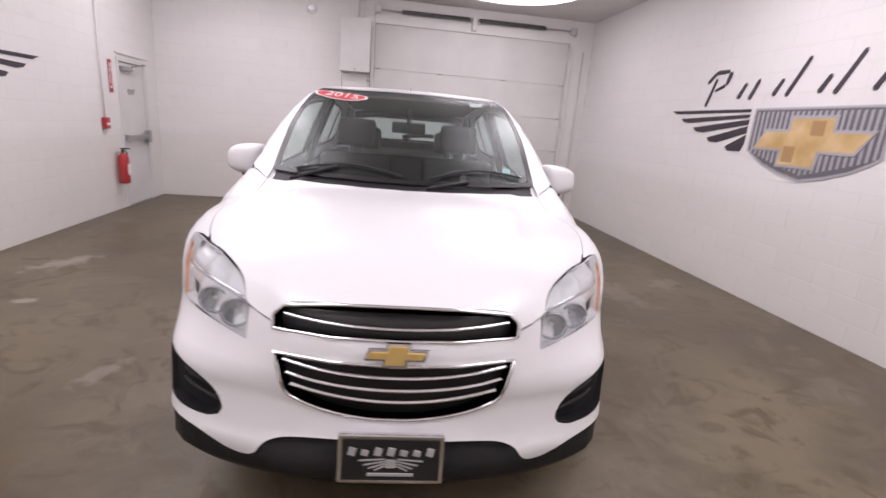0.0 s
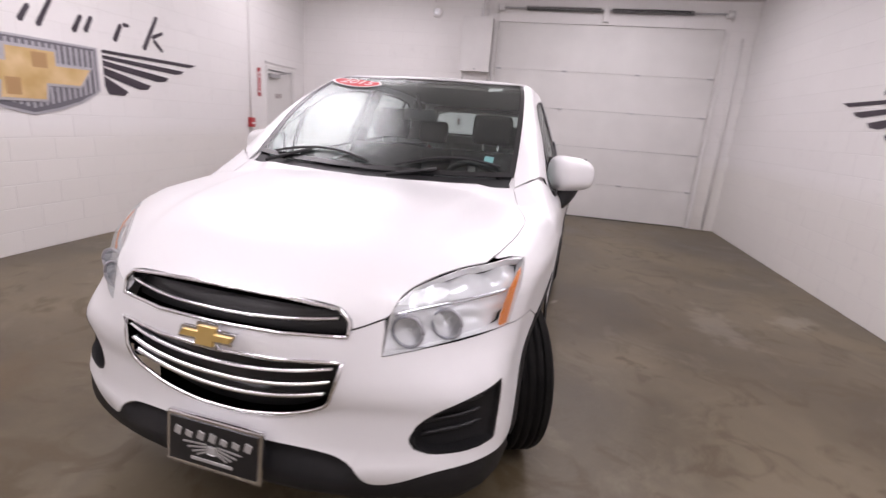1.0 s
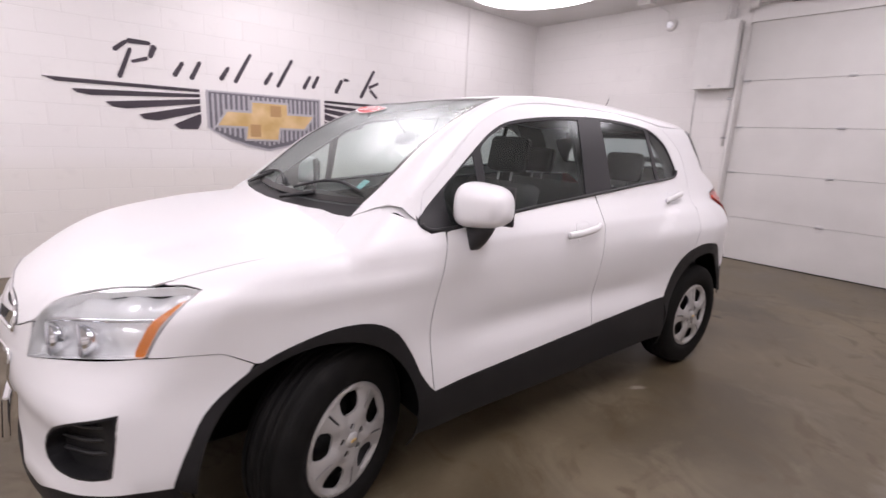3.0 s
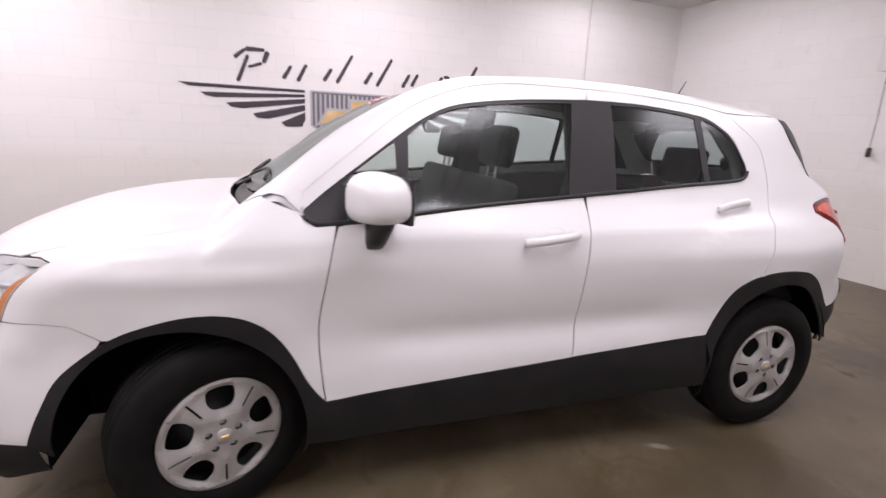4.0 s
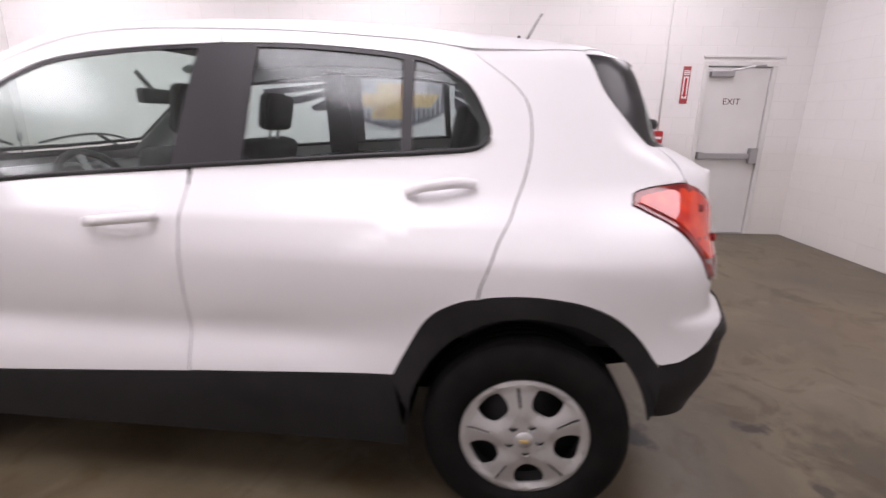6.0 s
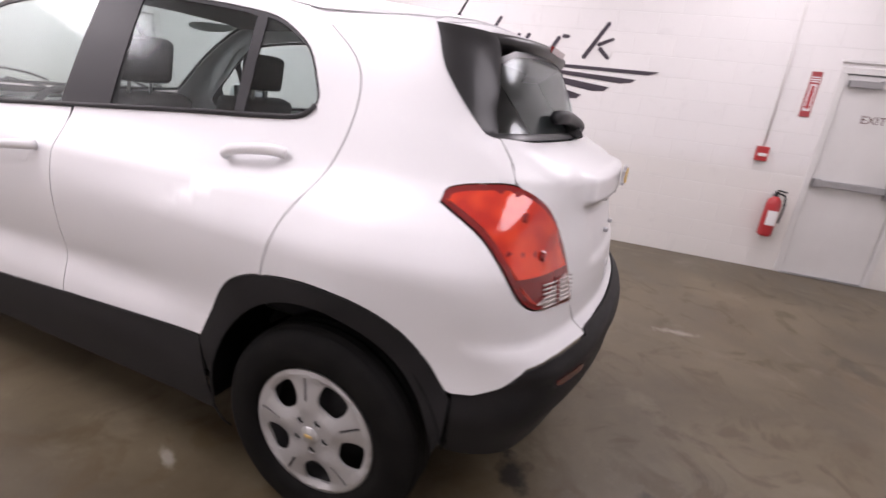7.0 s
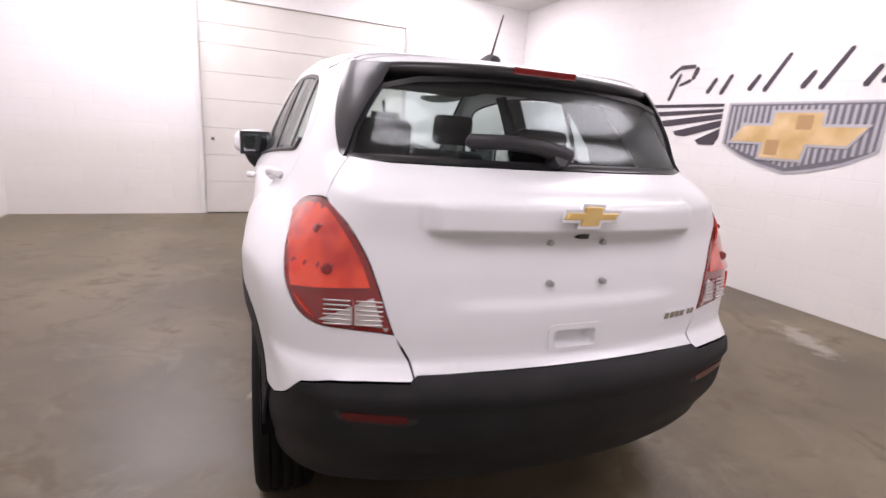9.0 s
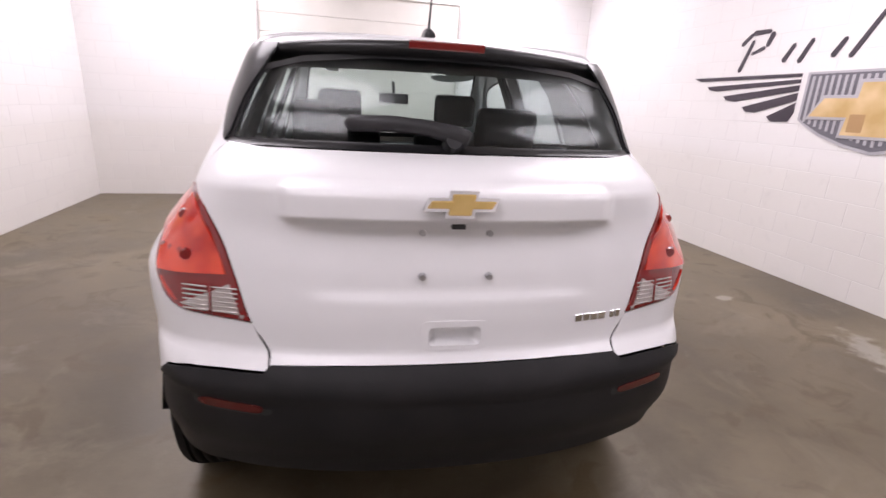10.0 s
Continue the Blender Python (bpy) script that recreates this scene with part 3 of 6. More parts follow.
LAMP_IN = C(W3([(0.746, 2.848, 1.112), (0.727, 2.865, 1.146), (0.70, 2.955, 1.167), (0.672, 3.031, 1.17), (0.634, 3.103, 1.127), (0.587, 3.142, 1.045), (0.557, 3.171, 0.959), (0.523, 3.197, 0.849)]), 4)
LAMP_OUT = C(W3([(0.523, 3.197, 0.849), (0.626, 3.164, 0.857), (0.708, 3.131, 0.867), (0.752, 3.10, 0.897), (0.773, 3.065, 0.95), (0.774, 2.987, 1.043), (0.758, 2.895, 1.092), (0.746, 2.848, 1.112)]), 4)
TAILLIGHT = LAMP_IN[:-1] + LAMP_OUT[:-1]
FOG = C(W3([(0.594, -0.831, 0.461), (0.578, -0.834, 0.497), (0.615, -0.816, 0.56), (0.718, -0.76, 0.625), (0.806, -0.648, 0.655)]), 4)[:-1] + W3([(0.806, -0.648, 0.655), (0.81, -0.66, 0.58), (0.81, -0.684, 0.468)]) + C(W3([(0.80, -0.69, 0.461), (0.72, -0.77, 0.447), (0.642, -0.812, 0.446), (0.594, -0.831, 0.461)]), 4)[:-1]
LIP = C([S(-0.539, 0.391), S(-0.60, 0.402), S(-0.645, 0.41), FR(0.774, 0.412), FR(0.653, 0.391), FR(0.53, 0.349), FR(0.465, 0.355), FR(0.41, 0.415), FR(0.3, 0.44), FR(0, 0.442)], 4)
UPPER = C([FR(0.392, 0.808), FR(0.392, 0.85), FR(0.36, 0.882)], 4) + [FR(0.2, 0.897), FR(0, 0.90), FR(-0.2, 0.897)] + C([FR(-0.36, 0.882), FR(-0.392, 0.85), FR(-0.392, 0.808)], 4) + [FR(-0.2, 0.806), FR(0, 0.805), FR(0.2, 0.806)]
LOWER = [FR(0.386, 0.735), FR(0.2, 0.728), FR(0, 0.724), FR(-0.2, 0.728), FR(-0.386, 0.735)] + C([FR(-0.365, 0.65), FR(-0.338, 0.592), FR(-0.235, 0.548), FR(-0.1, 0.524), FR(0, 0.52), FR(0.1, 0.524), FR(0.235, 0.548), FR(0.338, 0.592), FR(0.365, 0.65)], 4)


def mirror(poly):
    """The same line on the right half, past the nose (or the tail)."""
    return [((2 * UC if u < 1 else 2 * UR) - u, z) for u, z in poly]


def inset(poly, d):
    """A closed polygon drawn in by d."""
    p = dense(list(poly), 0.02)
    a, b = np.roll(p, 1, 0), np.roll(p, -1, 0)
    t = b - a
    n = np.stack([-t[:, 1], t[:, 0]], 1) / (np.linalg.norm(t, axis=1, keepdims=True) + 1e-9)
    s = 1 if (p[:, 0] * b[:, 1] - b[:, 0] * p[:, 1]).sum() > 0 else -1
    return [tuple(q) for q in p + n * s * d]


def on_skin(line, off=0.0, s=1):
    u = np.array([q[0] for q in line])
    m = (u < UC) | (u > UR)
    p = wrap(np.where(u < UC, 2 * UC - u, np.where(u > UR, 2 * UR - u, u)), np.array([q[1] for q in line]))
    p[m, 0] *= -1
    p = p + normal(p) * off
    return p * (s, 1, 1)


HALF_BUMPER = [FR(0, 0.895), FR(0.2, 0.893), FR(0.352, 0.880), FR(0.389, 0.85), FR(0.40, 0.825), FR(0.44, 0.84), FR(0.481, 0.857), FR(0.484, 0.82)] + C(W3([(0.486, -0.852, 0.752), (0.60, -0.77, 0.771), (0.70, -0.685, 0.784), (0.785, -0.594, 0.799)]), 4) + [S(-0.575, 0.80), S(-0.47, 0.80), S(-0.38, 0.79), S(-0.296, 0.7405)]
ARCH_LOW = [p for p in ARCH_F if p[0] < S(-0.297, 0.73)[0]]
HALF_BUMPER += ARCH_LOW[::-1] + LIP[1:]
bump_l = HALF_BUMPER[:-1]
WHOLE_BUMPER = bump_l + mirror(bump_l[1:])[::-1]
front_bumper = shell("front_bumper", [skin(WHOLE_BUMPER, [UPPER, LOWER, FOG, mirror(FOG)], 0.045)], CAR_WHITE, car, "white front bumper with two grille openings")
lip_low = [FR(0.3, 0.193), FR(0.55, 0.205), S(-0.66, 0.225), S(-0.56, 0.26), S(-0.485, 0.29), S(-0.53, 0.385)]
LIP_ALL = LIP[:-1] + mirror(LIP)[::-1] + mirror(lip_low)[::-1] + [FR(0.0, 0.19)] + lip_low
shell("lower_bumper", [skin(LIP_ALL, [], 0.05, -0.004, 0.004, bulge=lambda p: 0.02 * np.exp(-((p[:, 2] - 0.305) / 0.035) ** 2) - 0.03 * step(0.36, 0.40, p[:, 2]) * (np.abs(p[:, 0]) < 0.42))], PLASTIC, car, "textured black plastic lower front bumper")

# grilles
def grille(name, outline, bars, depth):
    g = shell(name, [skin(outline, [], 0.05, -depth, 0.004)], GLOSS_BLACK, car, "black grille with chrome bars")
    rim = np.array(on_skin(outline + outline[:1], 0.003))
    bm = tube([tuple(p) for p in dense([tuple(p) for p in rim[:-1]], 0.05)] + [tuple(rim[0])], 0.006, 8)
    part("chrome_frame", bm, CHROME, g, "chrome frame", True)
    for x0, z0, z1, r in bars:
        line = [FR(x, z0 + (z1 - z0) * (x / x0) ** 2) for x in np.linspace(-x0, x0, 25)]
        a, b, c, d = on_skin(line, 0.0), on_skin([(u, z - 0.014 * r) for u, z in line], -0.012), on_skin([(u, z - 0.006) for u, z in line], -0.028), on_skin([(u, z + 0.008 * r) for u, z in line], -0.02)
        bm = bmesh.new()
        rows = [[bm.verts.new(p) for p in q] for q in (a, b, c, d)]
        for i in range(len(line) - 1):
            for k in range(4):
                bm.faces.new((rows[k][i], rows[k][i + 1], rows[(k + 1) % 4][i + 1], rows[(k + 1) % 4][i]))
        part("grille_bar", bm, CHROME, g, "bright chrome grille bar", True)
    return g


grille("upper_grille", UPPER, [(0.36, 0.842, 0.860, 0.7)], 0.045)
grille("lower_grille", LOWER, [(0.36, 0.676, 0.714, 0.7), (0.35, 0.626, 0.672, 0.7), (0.335, 0.578, 0.630, 0.7)], 0.045)


def cross_badge(parent, at, w, h, gold_label):
    """A plain gilt cross on a chrome backing, in x,z, facing -y."""
    def shape(k):
        a, b, c, s = w / 2 * 1.0 + k, h * 0.20 + k, w * 0.185 + k, h * 0.18
        hh = h / 2 + k
        return [(-a - s * 0.6, -b), (-c - s * 0.25, -b), (-c - s * 0.5, -hh), (c - s * 0.5, -hh), (c - s * 0.25, -b), (a - s * 0.6, -b), (a + s * 0.6, b), (c + s * 0.25, b), (c + s * 0.5, hh), (-c + s * 0.5, hh), (-c + s * 0.25, b), (-a + s * 0.6, b)]
    base = part("badge", plate(shape(0.006), 0.012), CHROME, parent, "gilt cross badge with a chrome edge", at=at)
    part("badge_face", plate(shape(-0.002), 0.018, bevel=0.002), GOLD, base, gold_label)


cross_badge(front_bumper, pose(0, -0.965, 0.775, -4), 0.172, 0.064, "gold face")

# fog lamp recesses
for s in (1, -1):
    f = shell("fog_recess", [skin(FOG, [], 0.04, -0.05, 0.004, bulge=lambda p: 0.035 * step(-0.76, -0.66, p[:, 1]))], PLASTIC, car, "black plastic fog lamp recess", [s])
    for k, zz in enumerate((0.49, 0.53, 0.57)):
        l = [FR(0.615, zz), FR(0.68, zz + 0.012), FR(0.74, zz + 0.022), S(-0.68, zz + 0.035)]
        part("recess_rib", tube([tuple(p) for p in on_skin(C(l, 4), -0.038, s)], 0.006, 6), SATIN_BLACK, f, smooth=True)
    shell("recess_wall", [skin(inset(FOG, -0.001), [inset(FOG, 0.006)], 0.04, 0.0, 0.05)], PLASTIC, f, "", [s])

# hood, windscreen, roof
HOOD_SIDE = [(0.724, -0.50), (0.764, -0.347), (0.775, -0.2), (0.762, -0.095), (0.723, 0.015), (0.68, 0.115)]
hood_front = [tuple(p[:2]) for p in on_skin([FR(0.0, 0.903), FR(0.2, 0.901), FR(0.36, 0.888), FR(0.397, 0.857), FR(0.403, 0.831), FR(0.44, 0.845), FR(0.481, 0.863)])]
hl_in = on_skin([FR(0.487, 0.867), FR(0.497, 0.884)])
hl_top = C([tuple(p[:2]) for p in hl_in] + [(x - 0.004, y + 0.004) for x, y in HL_TOP[:-2]], 4)
cowl = [(0.6, 0.098), (0.4, 0.062), (0.2, 0.04), (0.0, 0.032)]
hood_half = hood_front + hl_top[1:] + C(HOOD_SIDE, 4)[1:] + cowl
HOOD_ALL = hood_half[:-1] + [(0.0, 0.032)] + [(-x, y) for x, y in hood_half[1:-1]][::-1]


def crease(p):
    a = np.abs(p[:, 0])
    line = 0.44 + 0.12 * (p[:, 1] + 0.8) / 0.9
    return 0.014 * (1 - step(-0.035, 0.03, a - line)) * step(-0.86, -0.55, p[:, 1]) * step(-0.2, 0.05, 0.1 - p[:, 1])


shell("hood", [skin(HOOD_ALL, [], 0.028, 0.0, 0.006, "over", crease)], CAR_WHITE, car, "white hood with raised creases")
WS_SIDE = C([(0.672, 0.175), (0.664, 0.30), (0.645, 0.48), (0.618, 0.67), (0.593, 0.82), (0.57, 0.94)], 4)
ws_half = [(0.0, 0.085), (0.2, 0.092), (0.4, 0.115), (0.56, 0.145)] + WS_SIDE + [(0.4, 0.985), (0.2, 1.005), (0.0, 1.01)]
WS = ws_half[:-1] + [(0.0, 1.01)] + [(-x, y) for x, y in ws_half[1:-1]][::-1]
windscreen = shell("windscreen", [skin(inset(WS, 0.022), [], 0.06, -0.004, 0.004, "over")], SCREEN, car, "clear laminated windscreen")
shell("windscreen_border", [skin(inset(WS, 0.001), [inset(WS, 0.026)], 0.05, -0.003, 0.003, "over")], GLOSS_BLACK, windscreen, "black ceramic border")
cowl_half = [(0.0, 0.036), (0.2, 0.044), (0.4, 0.066), (0.6, 0.102), (0.665, 0.117), (0.655, 0.167), (0.56, 0.143), (0.4, 0.113), (0.2, 0.09), (0.0, 0.083)]
COWL = cowl_half[:5] + cowl_half[5:] + [(-x, y) for x, y in cowl_half[5:-1]][::-1] + [(-x, y) for x, y in cowl_half[1:5]][::-1]
shell("cowl_panel", [skin(COWL, [], 0.05, -0.014, 0.004, "over")], SATIN_BLACK, car, "black plastic cowl below the windscreen")

rail_xy = [tuple(p[:2]) for p in on_skin([(u, z + 0.004) for u, z in RAIL])]
i0 = next(i for i, p in enumerate(RAIL) if p[0] > 0.96)
roof_rear = [(0.568, 2.55), (0.548, 2.69), (0.50, 2.745), (0.42, 2.79), (0.2, 2.825), (0.0, 2.832)]
roof_half = [(0.0, 1.016), (0.2, 1.011), (0.4, 0.991), (0.573, 0.946)] + rail_xy[i0:] + roof_rear
ROOF = roof_half + [(-x, y) for x, y in roof_half[1:-1]][::-1]
shell("roof", [skin(ROOF, [], 0.05, 0.0, 0.006, "over")], CAR_WHITE, car, "white painted roof")
for s in (1, -1):
    pillar_o = rail_xy[:i0 + 1]
    PIL = [(0.573, 0.946)] + [tuple(p) for p in WS_SIDE[::-1]] + [(0.686, 0.122), (0.719, 0.154), (0.765, 0.2), (0.825, 0.32)] + pillar_o
    shell("front_pillar", [skin(PIL, [], 0.04, 0.0, 0.004, "over")], CAR_WHITE, car, "white windscreen pillar", [s])
    # inner structure under the joints of hood, pillar and roof
    fill = [(0.70, -0.52), (0.75, -0.45), (0.79, -0.33), (0.80, -0.2), (0.79, -0.08), (0.775, 0.03), (0.79, 0.2), (0.83, 0.33)] + [(x + 0.012, y) for x, y in pillar_o] + [(x - 0.012, y) for x, y in WS_SIDE[::-1]] + [(0.65, 0.08), (0.69, 0.0), (0.73, -0.1), (0.74, -0.2), (0.73, -0.35)]
    shell("inner_frame", [skin(fill, [], 0.04, -0.014, 0.003, "over")], CAR_WHITE, car, "", [s])
    rear_fill = [(0.44, 2.15), (0.61, 2.2), (0.60, 2.4), (0.59, 2.55), (0.568, 2.69), (0.52, 2.76), (0.42, 2.80)]
    shell("inner_frame", [skin(rear_fill, [], 0.04, -0.004, 0.003, "over")], CAR_WHITE, car, "", [s])
    band_line = [p for p in RAIL if p[0] < 2.42]
    rail_band = [(u, z - 0.022) for u, z in band_line] + [(u, z + (0.012 if u > 1.1 else 0.005)) for u, z in band_line[::-1]]
    shell("inner_frame", [skin(rail_band, [], 0.03, -0.0035, 0.002)], CAR_WHITE, car, "", [s])
    corner = [(0.33, 1.15), (0.44, 1.25), (0.45, 1.30), (0.36, 1.25), (0.32, 1.18)]
    shell("inner_frame", [skin(corner, [], 0.03, -0.0035, 0.002)], CAR_WHITE, car, "", [s])

# sides
FENDER = [OV(0.735, -0.495), OV(0.77, -0.452), OV(0.812, -0.414)] + [(u + 0.004, z) for u, z in HL_OUT[1:]] + [S(-0.47, 0.803), S(-0.38, 0.793), S(-0.29, 0.743)] + [p for p in ARCH_F if p[0] > S(-0.287, 0.735)[0]] + [(0.39, 0.447)] + [(u - 0.0045, z) for u, z in GAP_A[::-1][1:]] + [(0.43, 1.098), (0.37, 1.094)]

low_pillar = over(np.array([0.828, 0.768, 0.722, 0.690]), np.array([0.316, 0.195, 0.15, 0.118]))
FENDER += [(0.328, 1.118)] + [(u_of(p[0], p[1]), p[2]) for p in low_pillar]
side_line = C(HOOD_SIDE, 4)[::-1]
hs = over(np.array([p[0] for p in side_line]) + 0.003, np.array([p[1] for p in side_line]))
FENDER += [(u_of(p[0], p[1]), p[2]) for p in hs]


def band(line, lo, hi):
    return [p for p in line if lo < p[0] < hi]


FRONT_DOOR_LOW = [(0.445, 1.094)] + GAP_A[1:] + [(1.416, 0.515)] + [(u - 0.0022, z) for u, z in GAP_B[::-1] if z < 1.175] + [(1.446, 1.187)] + band(DLO_LOW, 0.45, 1.44)[::-1]
FRONT_DOOR_TOP = [(1.512, 1.588)] + band(DLO_TOP, 0.34, 1.505) + [(u, z - 0.003) for u, z in band(RAIL, 0.335, 1.51)] + [(1.516, 1.626)]
KC = next(i for i, p in enumerate(GAP_C) if p[1] < 1.45)
KD = next(i for i, p in enumerate(DLO_TOP) if p[0] < 2.40)
REAR_DOOR_LOW = [(1.424, 0.517), (2.112, 0.555)] + [(u, z + 0.004) for u, z in ARCH_R if u < S(2.385, 0.83)[0]] + [(u - 0.0022, z) for u, z in GAP_C[KC:][::-1]] + DLO_TOP[:KD + 1][::-1] + band(DLO_LOW, 1.46, 2.473)[::-1] + [(1.462, 1.192)] + [(u + 0.0022, z) for u, z in GAP_B if z < 1.175]
REAR_DOOR_TOP = [(1.521, 1.626)] + [(u, z - 0.003) for u, z in band(RAIL, 1.525, 2.42)] + [(u - 0.0022, z) for u, z in GAP_C[:KC + 1]] + [p for p in DLO_TOP[KD:] if p[0] > 1.52] + [(1.517, 1.588)]

TRIM_SIDE = C(W3([(0.56, 2.70, 1.56), (0.585, 2.728, 1.52), (0.611, 2.765, 1.442), (0.626, 2.845, 1.348), (0.624, 2.906, 1.287)]), 4)
QUARTER = [(u + 0.0022, z) for u, z in GAP_C] + [(u, z + 0.004) for u, z in ARCH_R if u > S(2.395, 0.835)[0]]
TAIL_TOP = [S(2.975, 0.616), S(3.03, 0.622)] + W3([(0.788, 3.096, 0.655), (0.75, 3.145, 0.71), (0.68, 3.19, 0.728)]) + [RE(0.60, 0.731), RE(0.487, 0.731)]
QUARTER += [(u, z + 0.006) for u, z in TAIL_TOP] + [RE(0.478, 0.742), RE(0.50, 0.80), RE(0.518, 0.842)]
QUARTER += [(u - 0.004, z - 0.003) for u, z in LAMP_OUT[1:]]
QUARTER += [(u, z + 0.004) for u, z in LAMP_IN if z > 1.12 and u < W3([(0.665, 3.04, 1)])[0][0]] + W3([(0.676, 3.022, 1.176), (0.64, 2.98, 1.23), (0.61, 2.944, 1.277)]) + TRIM_SIDE[::-1]
rr = over(np.array([0.551, 0.571]), np.array([2.69, 2.55]))
QUARTER += [(u_of(p[0], p[1]), p[2]) for p in rr]
QUARTER += [(u, z) for u, z in RAIL[::-1] if u > 2.44]
SILL_CLAD = [(0.385, 0.445)] + SILL + [S(2.125, 0.548)] + [p for p in HOLE_R[::-1] if p[0] < 2.3 and p[1] < 0.5] + [(2.17, 0.295), (1.4, 0.28), (0.42, 0.27), S(0.33, 0.27)] + [p for p in HOLE_F if p[0] > 0.2 and p[1] < 0.4]


def flat_handle(parent, y, z, s, key):
    """A body-coloured pull handle standing off its cup."""
    p = on_skin([(y, z), (y + 0.24, z + 0.028)], 0.0)
    a, b = Vector(p[0]), Vector(p[1])
    n = Vector(normal(p)[0])
    mid = [a + n * 0.012, a * 0.8 + b * 0.2 + n * 0.036, (a + b) / 2 + n * 0.042, a * 0.2 + b * 0.8 + n * 0.036, b + n * 0.012]
    path = C([(q.x, q.y, q.z) for q in mid], 5)
    bm = tube(path, 0.012, 10)
    for v in bm.verts:
        base = min(path, key=lambda q: (Vector(q) - v.co).length)
        v.co.z = base[2] + (v.co.z - base[2]) * 1.45
        v.co.x *= s
    if s < 0:
        bmesh.ops.reverse_faces(bm, faces=bm.faces[:])
    h = part("door_handle", bm, CAR_WHITE, parent, "white pull handle", True)
    c = C([(y + 0.07, z + 0.012), (y + 0.085, z + 0.05), (y + 0.13, z + 0.062), (y + 0.175, z + 0.05), (y + 0.19, z + 0.02), (y + 0.175, z - 0.03), (y + 0.13, z - 0.042), (y + 0.085, z - 0.03)], 4, True)
    shell("handle_cup", [skin(c, [], 0.02, 0.0015, 0.003, bulge=lambda q: -0.004 * np.exp(-((q[:, 1] - y - 0.13) / 0.05) ** 2 - ((q[:, 2] - z - 0.01) / 0.045) ** 2))], CAR_WHITE, h, "", [s])
    if key:
        k = on_skin([(y + 0.215, z + 0.025)], 0.024)[0] * (s, 1, 1)
        part("lock", rod(k, k + np.array([0.008 * s, 0, 0]), 0.008), CHROME, h)


GL_F = inset([(0.69, 1.125), (0.70, 1.41)] + [(u, z) for u, z in DLO_TOP[::-1] if 0.71 < u < 1.445] + [(1.452, 1.583), (1.392, 1.19)] + [(u, z) for u, z in DLO_LOW[::-1] if 0.70 < u < 1.385], 0.018)
GL_Q = inset([(0.47, 1.102), (0.46, 1.24)] + [(u, z) for u, z in DLO_TOP[::-1] if 0.47 < u < 0.665] + [(0.672, 1.40), (0.675, 1.12)], 0.014)
GL_R = inset([(1.605, 1.205), (1.625, 1.587)] + [(u, z) for u, z in DLO_TOP[::-1] if 1.63 < u < 2.12] + [(2.13, 1.55), (2.14, 1.243)] + [(u, z) for u, z in DLO_LOW[::-1] if 1.62 < u < 2.135], 0.018)
GL_S = inset([(2.155, 1.244), (2.147, 1.548)] + [(u, z) for u, z in DLO_TOP[::-1] if 2.16 < u] + [(u, z) for u, z in DLO_LOW[::-1] if 2.16 < u < 2.473], 0.016)
DLO_ALL = inset(DLO_TOP[:-1] + DLO_LOW[:-1], 0.001)

for s in (1, -1):
    shell("front_fender", [skin(FENDER, [], 0.03)], CAR_WHITE, car, "white front fender", [s])
    door = shell("front_door", [skin(FRONT_DOOR_LOW, [], 0.03), skin(FRONT_DOOR_TOP, [], 0.04)], CAR_WHITE, car, "closed white front door", [s])
    flat_handle(door, 1.145, 1.022, s, True)
    shell("window", [skin(GL_F, [], 0.08, -0.006, 0.003)], GLASS, door, "clear side window", [s])
    shell("quarter_window", [skin(GL_Q, [], 0.08, -0.006, 0.003)], GLASS, door, "small fixed window", [s])
    rear_door = shell("rear_door", [skin(REAR_DOOR_LOW, [], 0.03), skin(REAR_DOOR_TOP, [], 0.04)], CAR_WHITE, car, "closed white rear door", [s])
    flat_handle(rear_door, 2.16, 1.128, s, False)
    shell("window", [skin(GL_R, [], 0.08, -0.006, 0.003)], TINT, rear_door, "side window", [s])
    shell("quarter_window", [skin(GL_S, [], 0.08, -0.006, 0.003)], TINT, rear_door, "small fixed window", [s])
    frame_holes = [inset(g, -0.004) for g in (GL_F, GL_Q, GL_R, GL_S)]
    shell("window_frame", [skin(DLO_ALL, frame_holes, 0.04, -0.003, 0.006)], SATIN_BLACK, car, "satin black side window frame", [s])
    strip = on_skin([(u, z + 0.008) for u, z in DLO_LOW[4:-2]], 0.004, s)
    part("belt_moulding", tube([tuple(p) for p in strip], 0.008, 6), SATIN_BLACK, car, "black belt moulding", True)
    shell("rear_quarter", [skin(QUARTER, [], 0.03)], CAR_WHITE, car, "white rear quarter panel", [s])
    shell("sill_cladding", [skin(SILL_CLAD, [], 0.05, 0.004, 0.006, bulge=lambda p: 0.012 * step(0.38, 0.30, p[:, 2]))], PLASTIC, car, "textured black plastic sill", [s])
    AF = ARCH_F + [S(0.40, 0.44)] + [p for p in HOLE_F if p[1] > 0.30]
    shell("wheel_arch", [skin(AF, [], 0.04, 0.004, 0.008)], PLASTIC, car, "black plastic wheel arch", [s])
    AR = [S(2.12, 0.548)] + ARCH_R + [S(2.972, 0.60), S(2.965, 0.47)] + [p for p in HOLE_R if p[1] > 0.41]
    shell("wheel_arch", [skin(AR, [], 0.04, 0.003, 0.008)], PLASTIC, car, "black plastic wheel arch", [s])

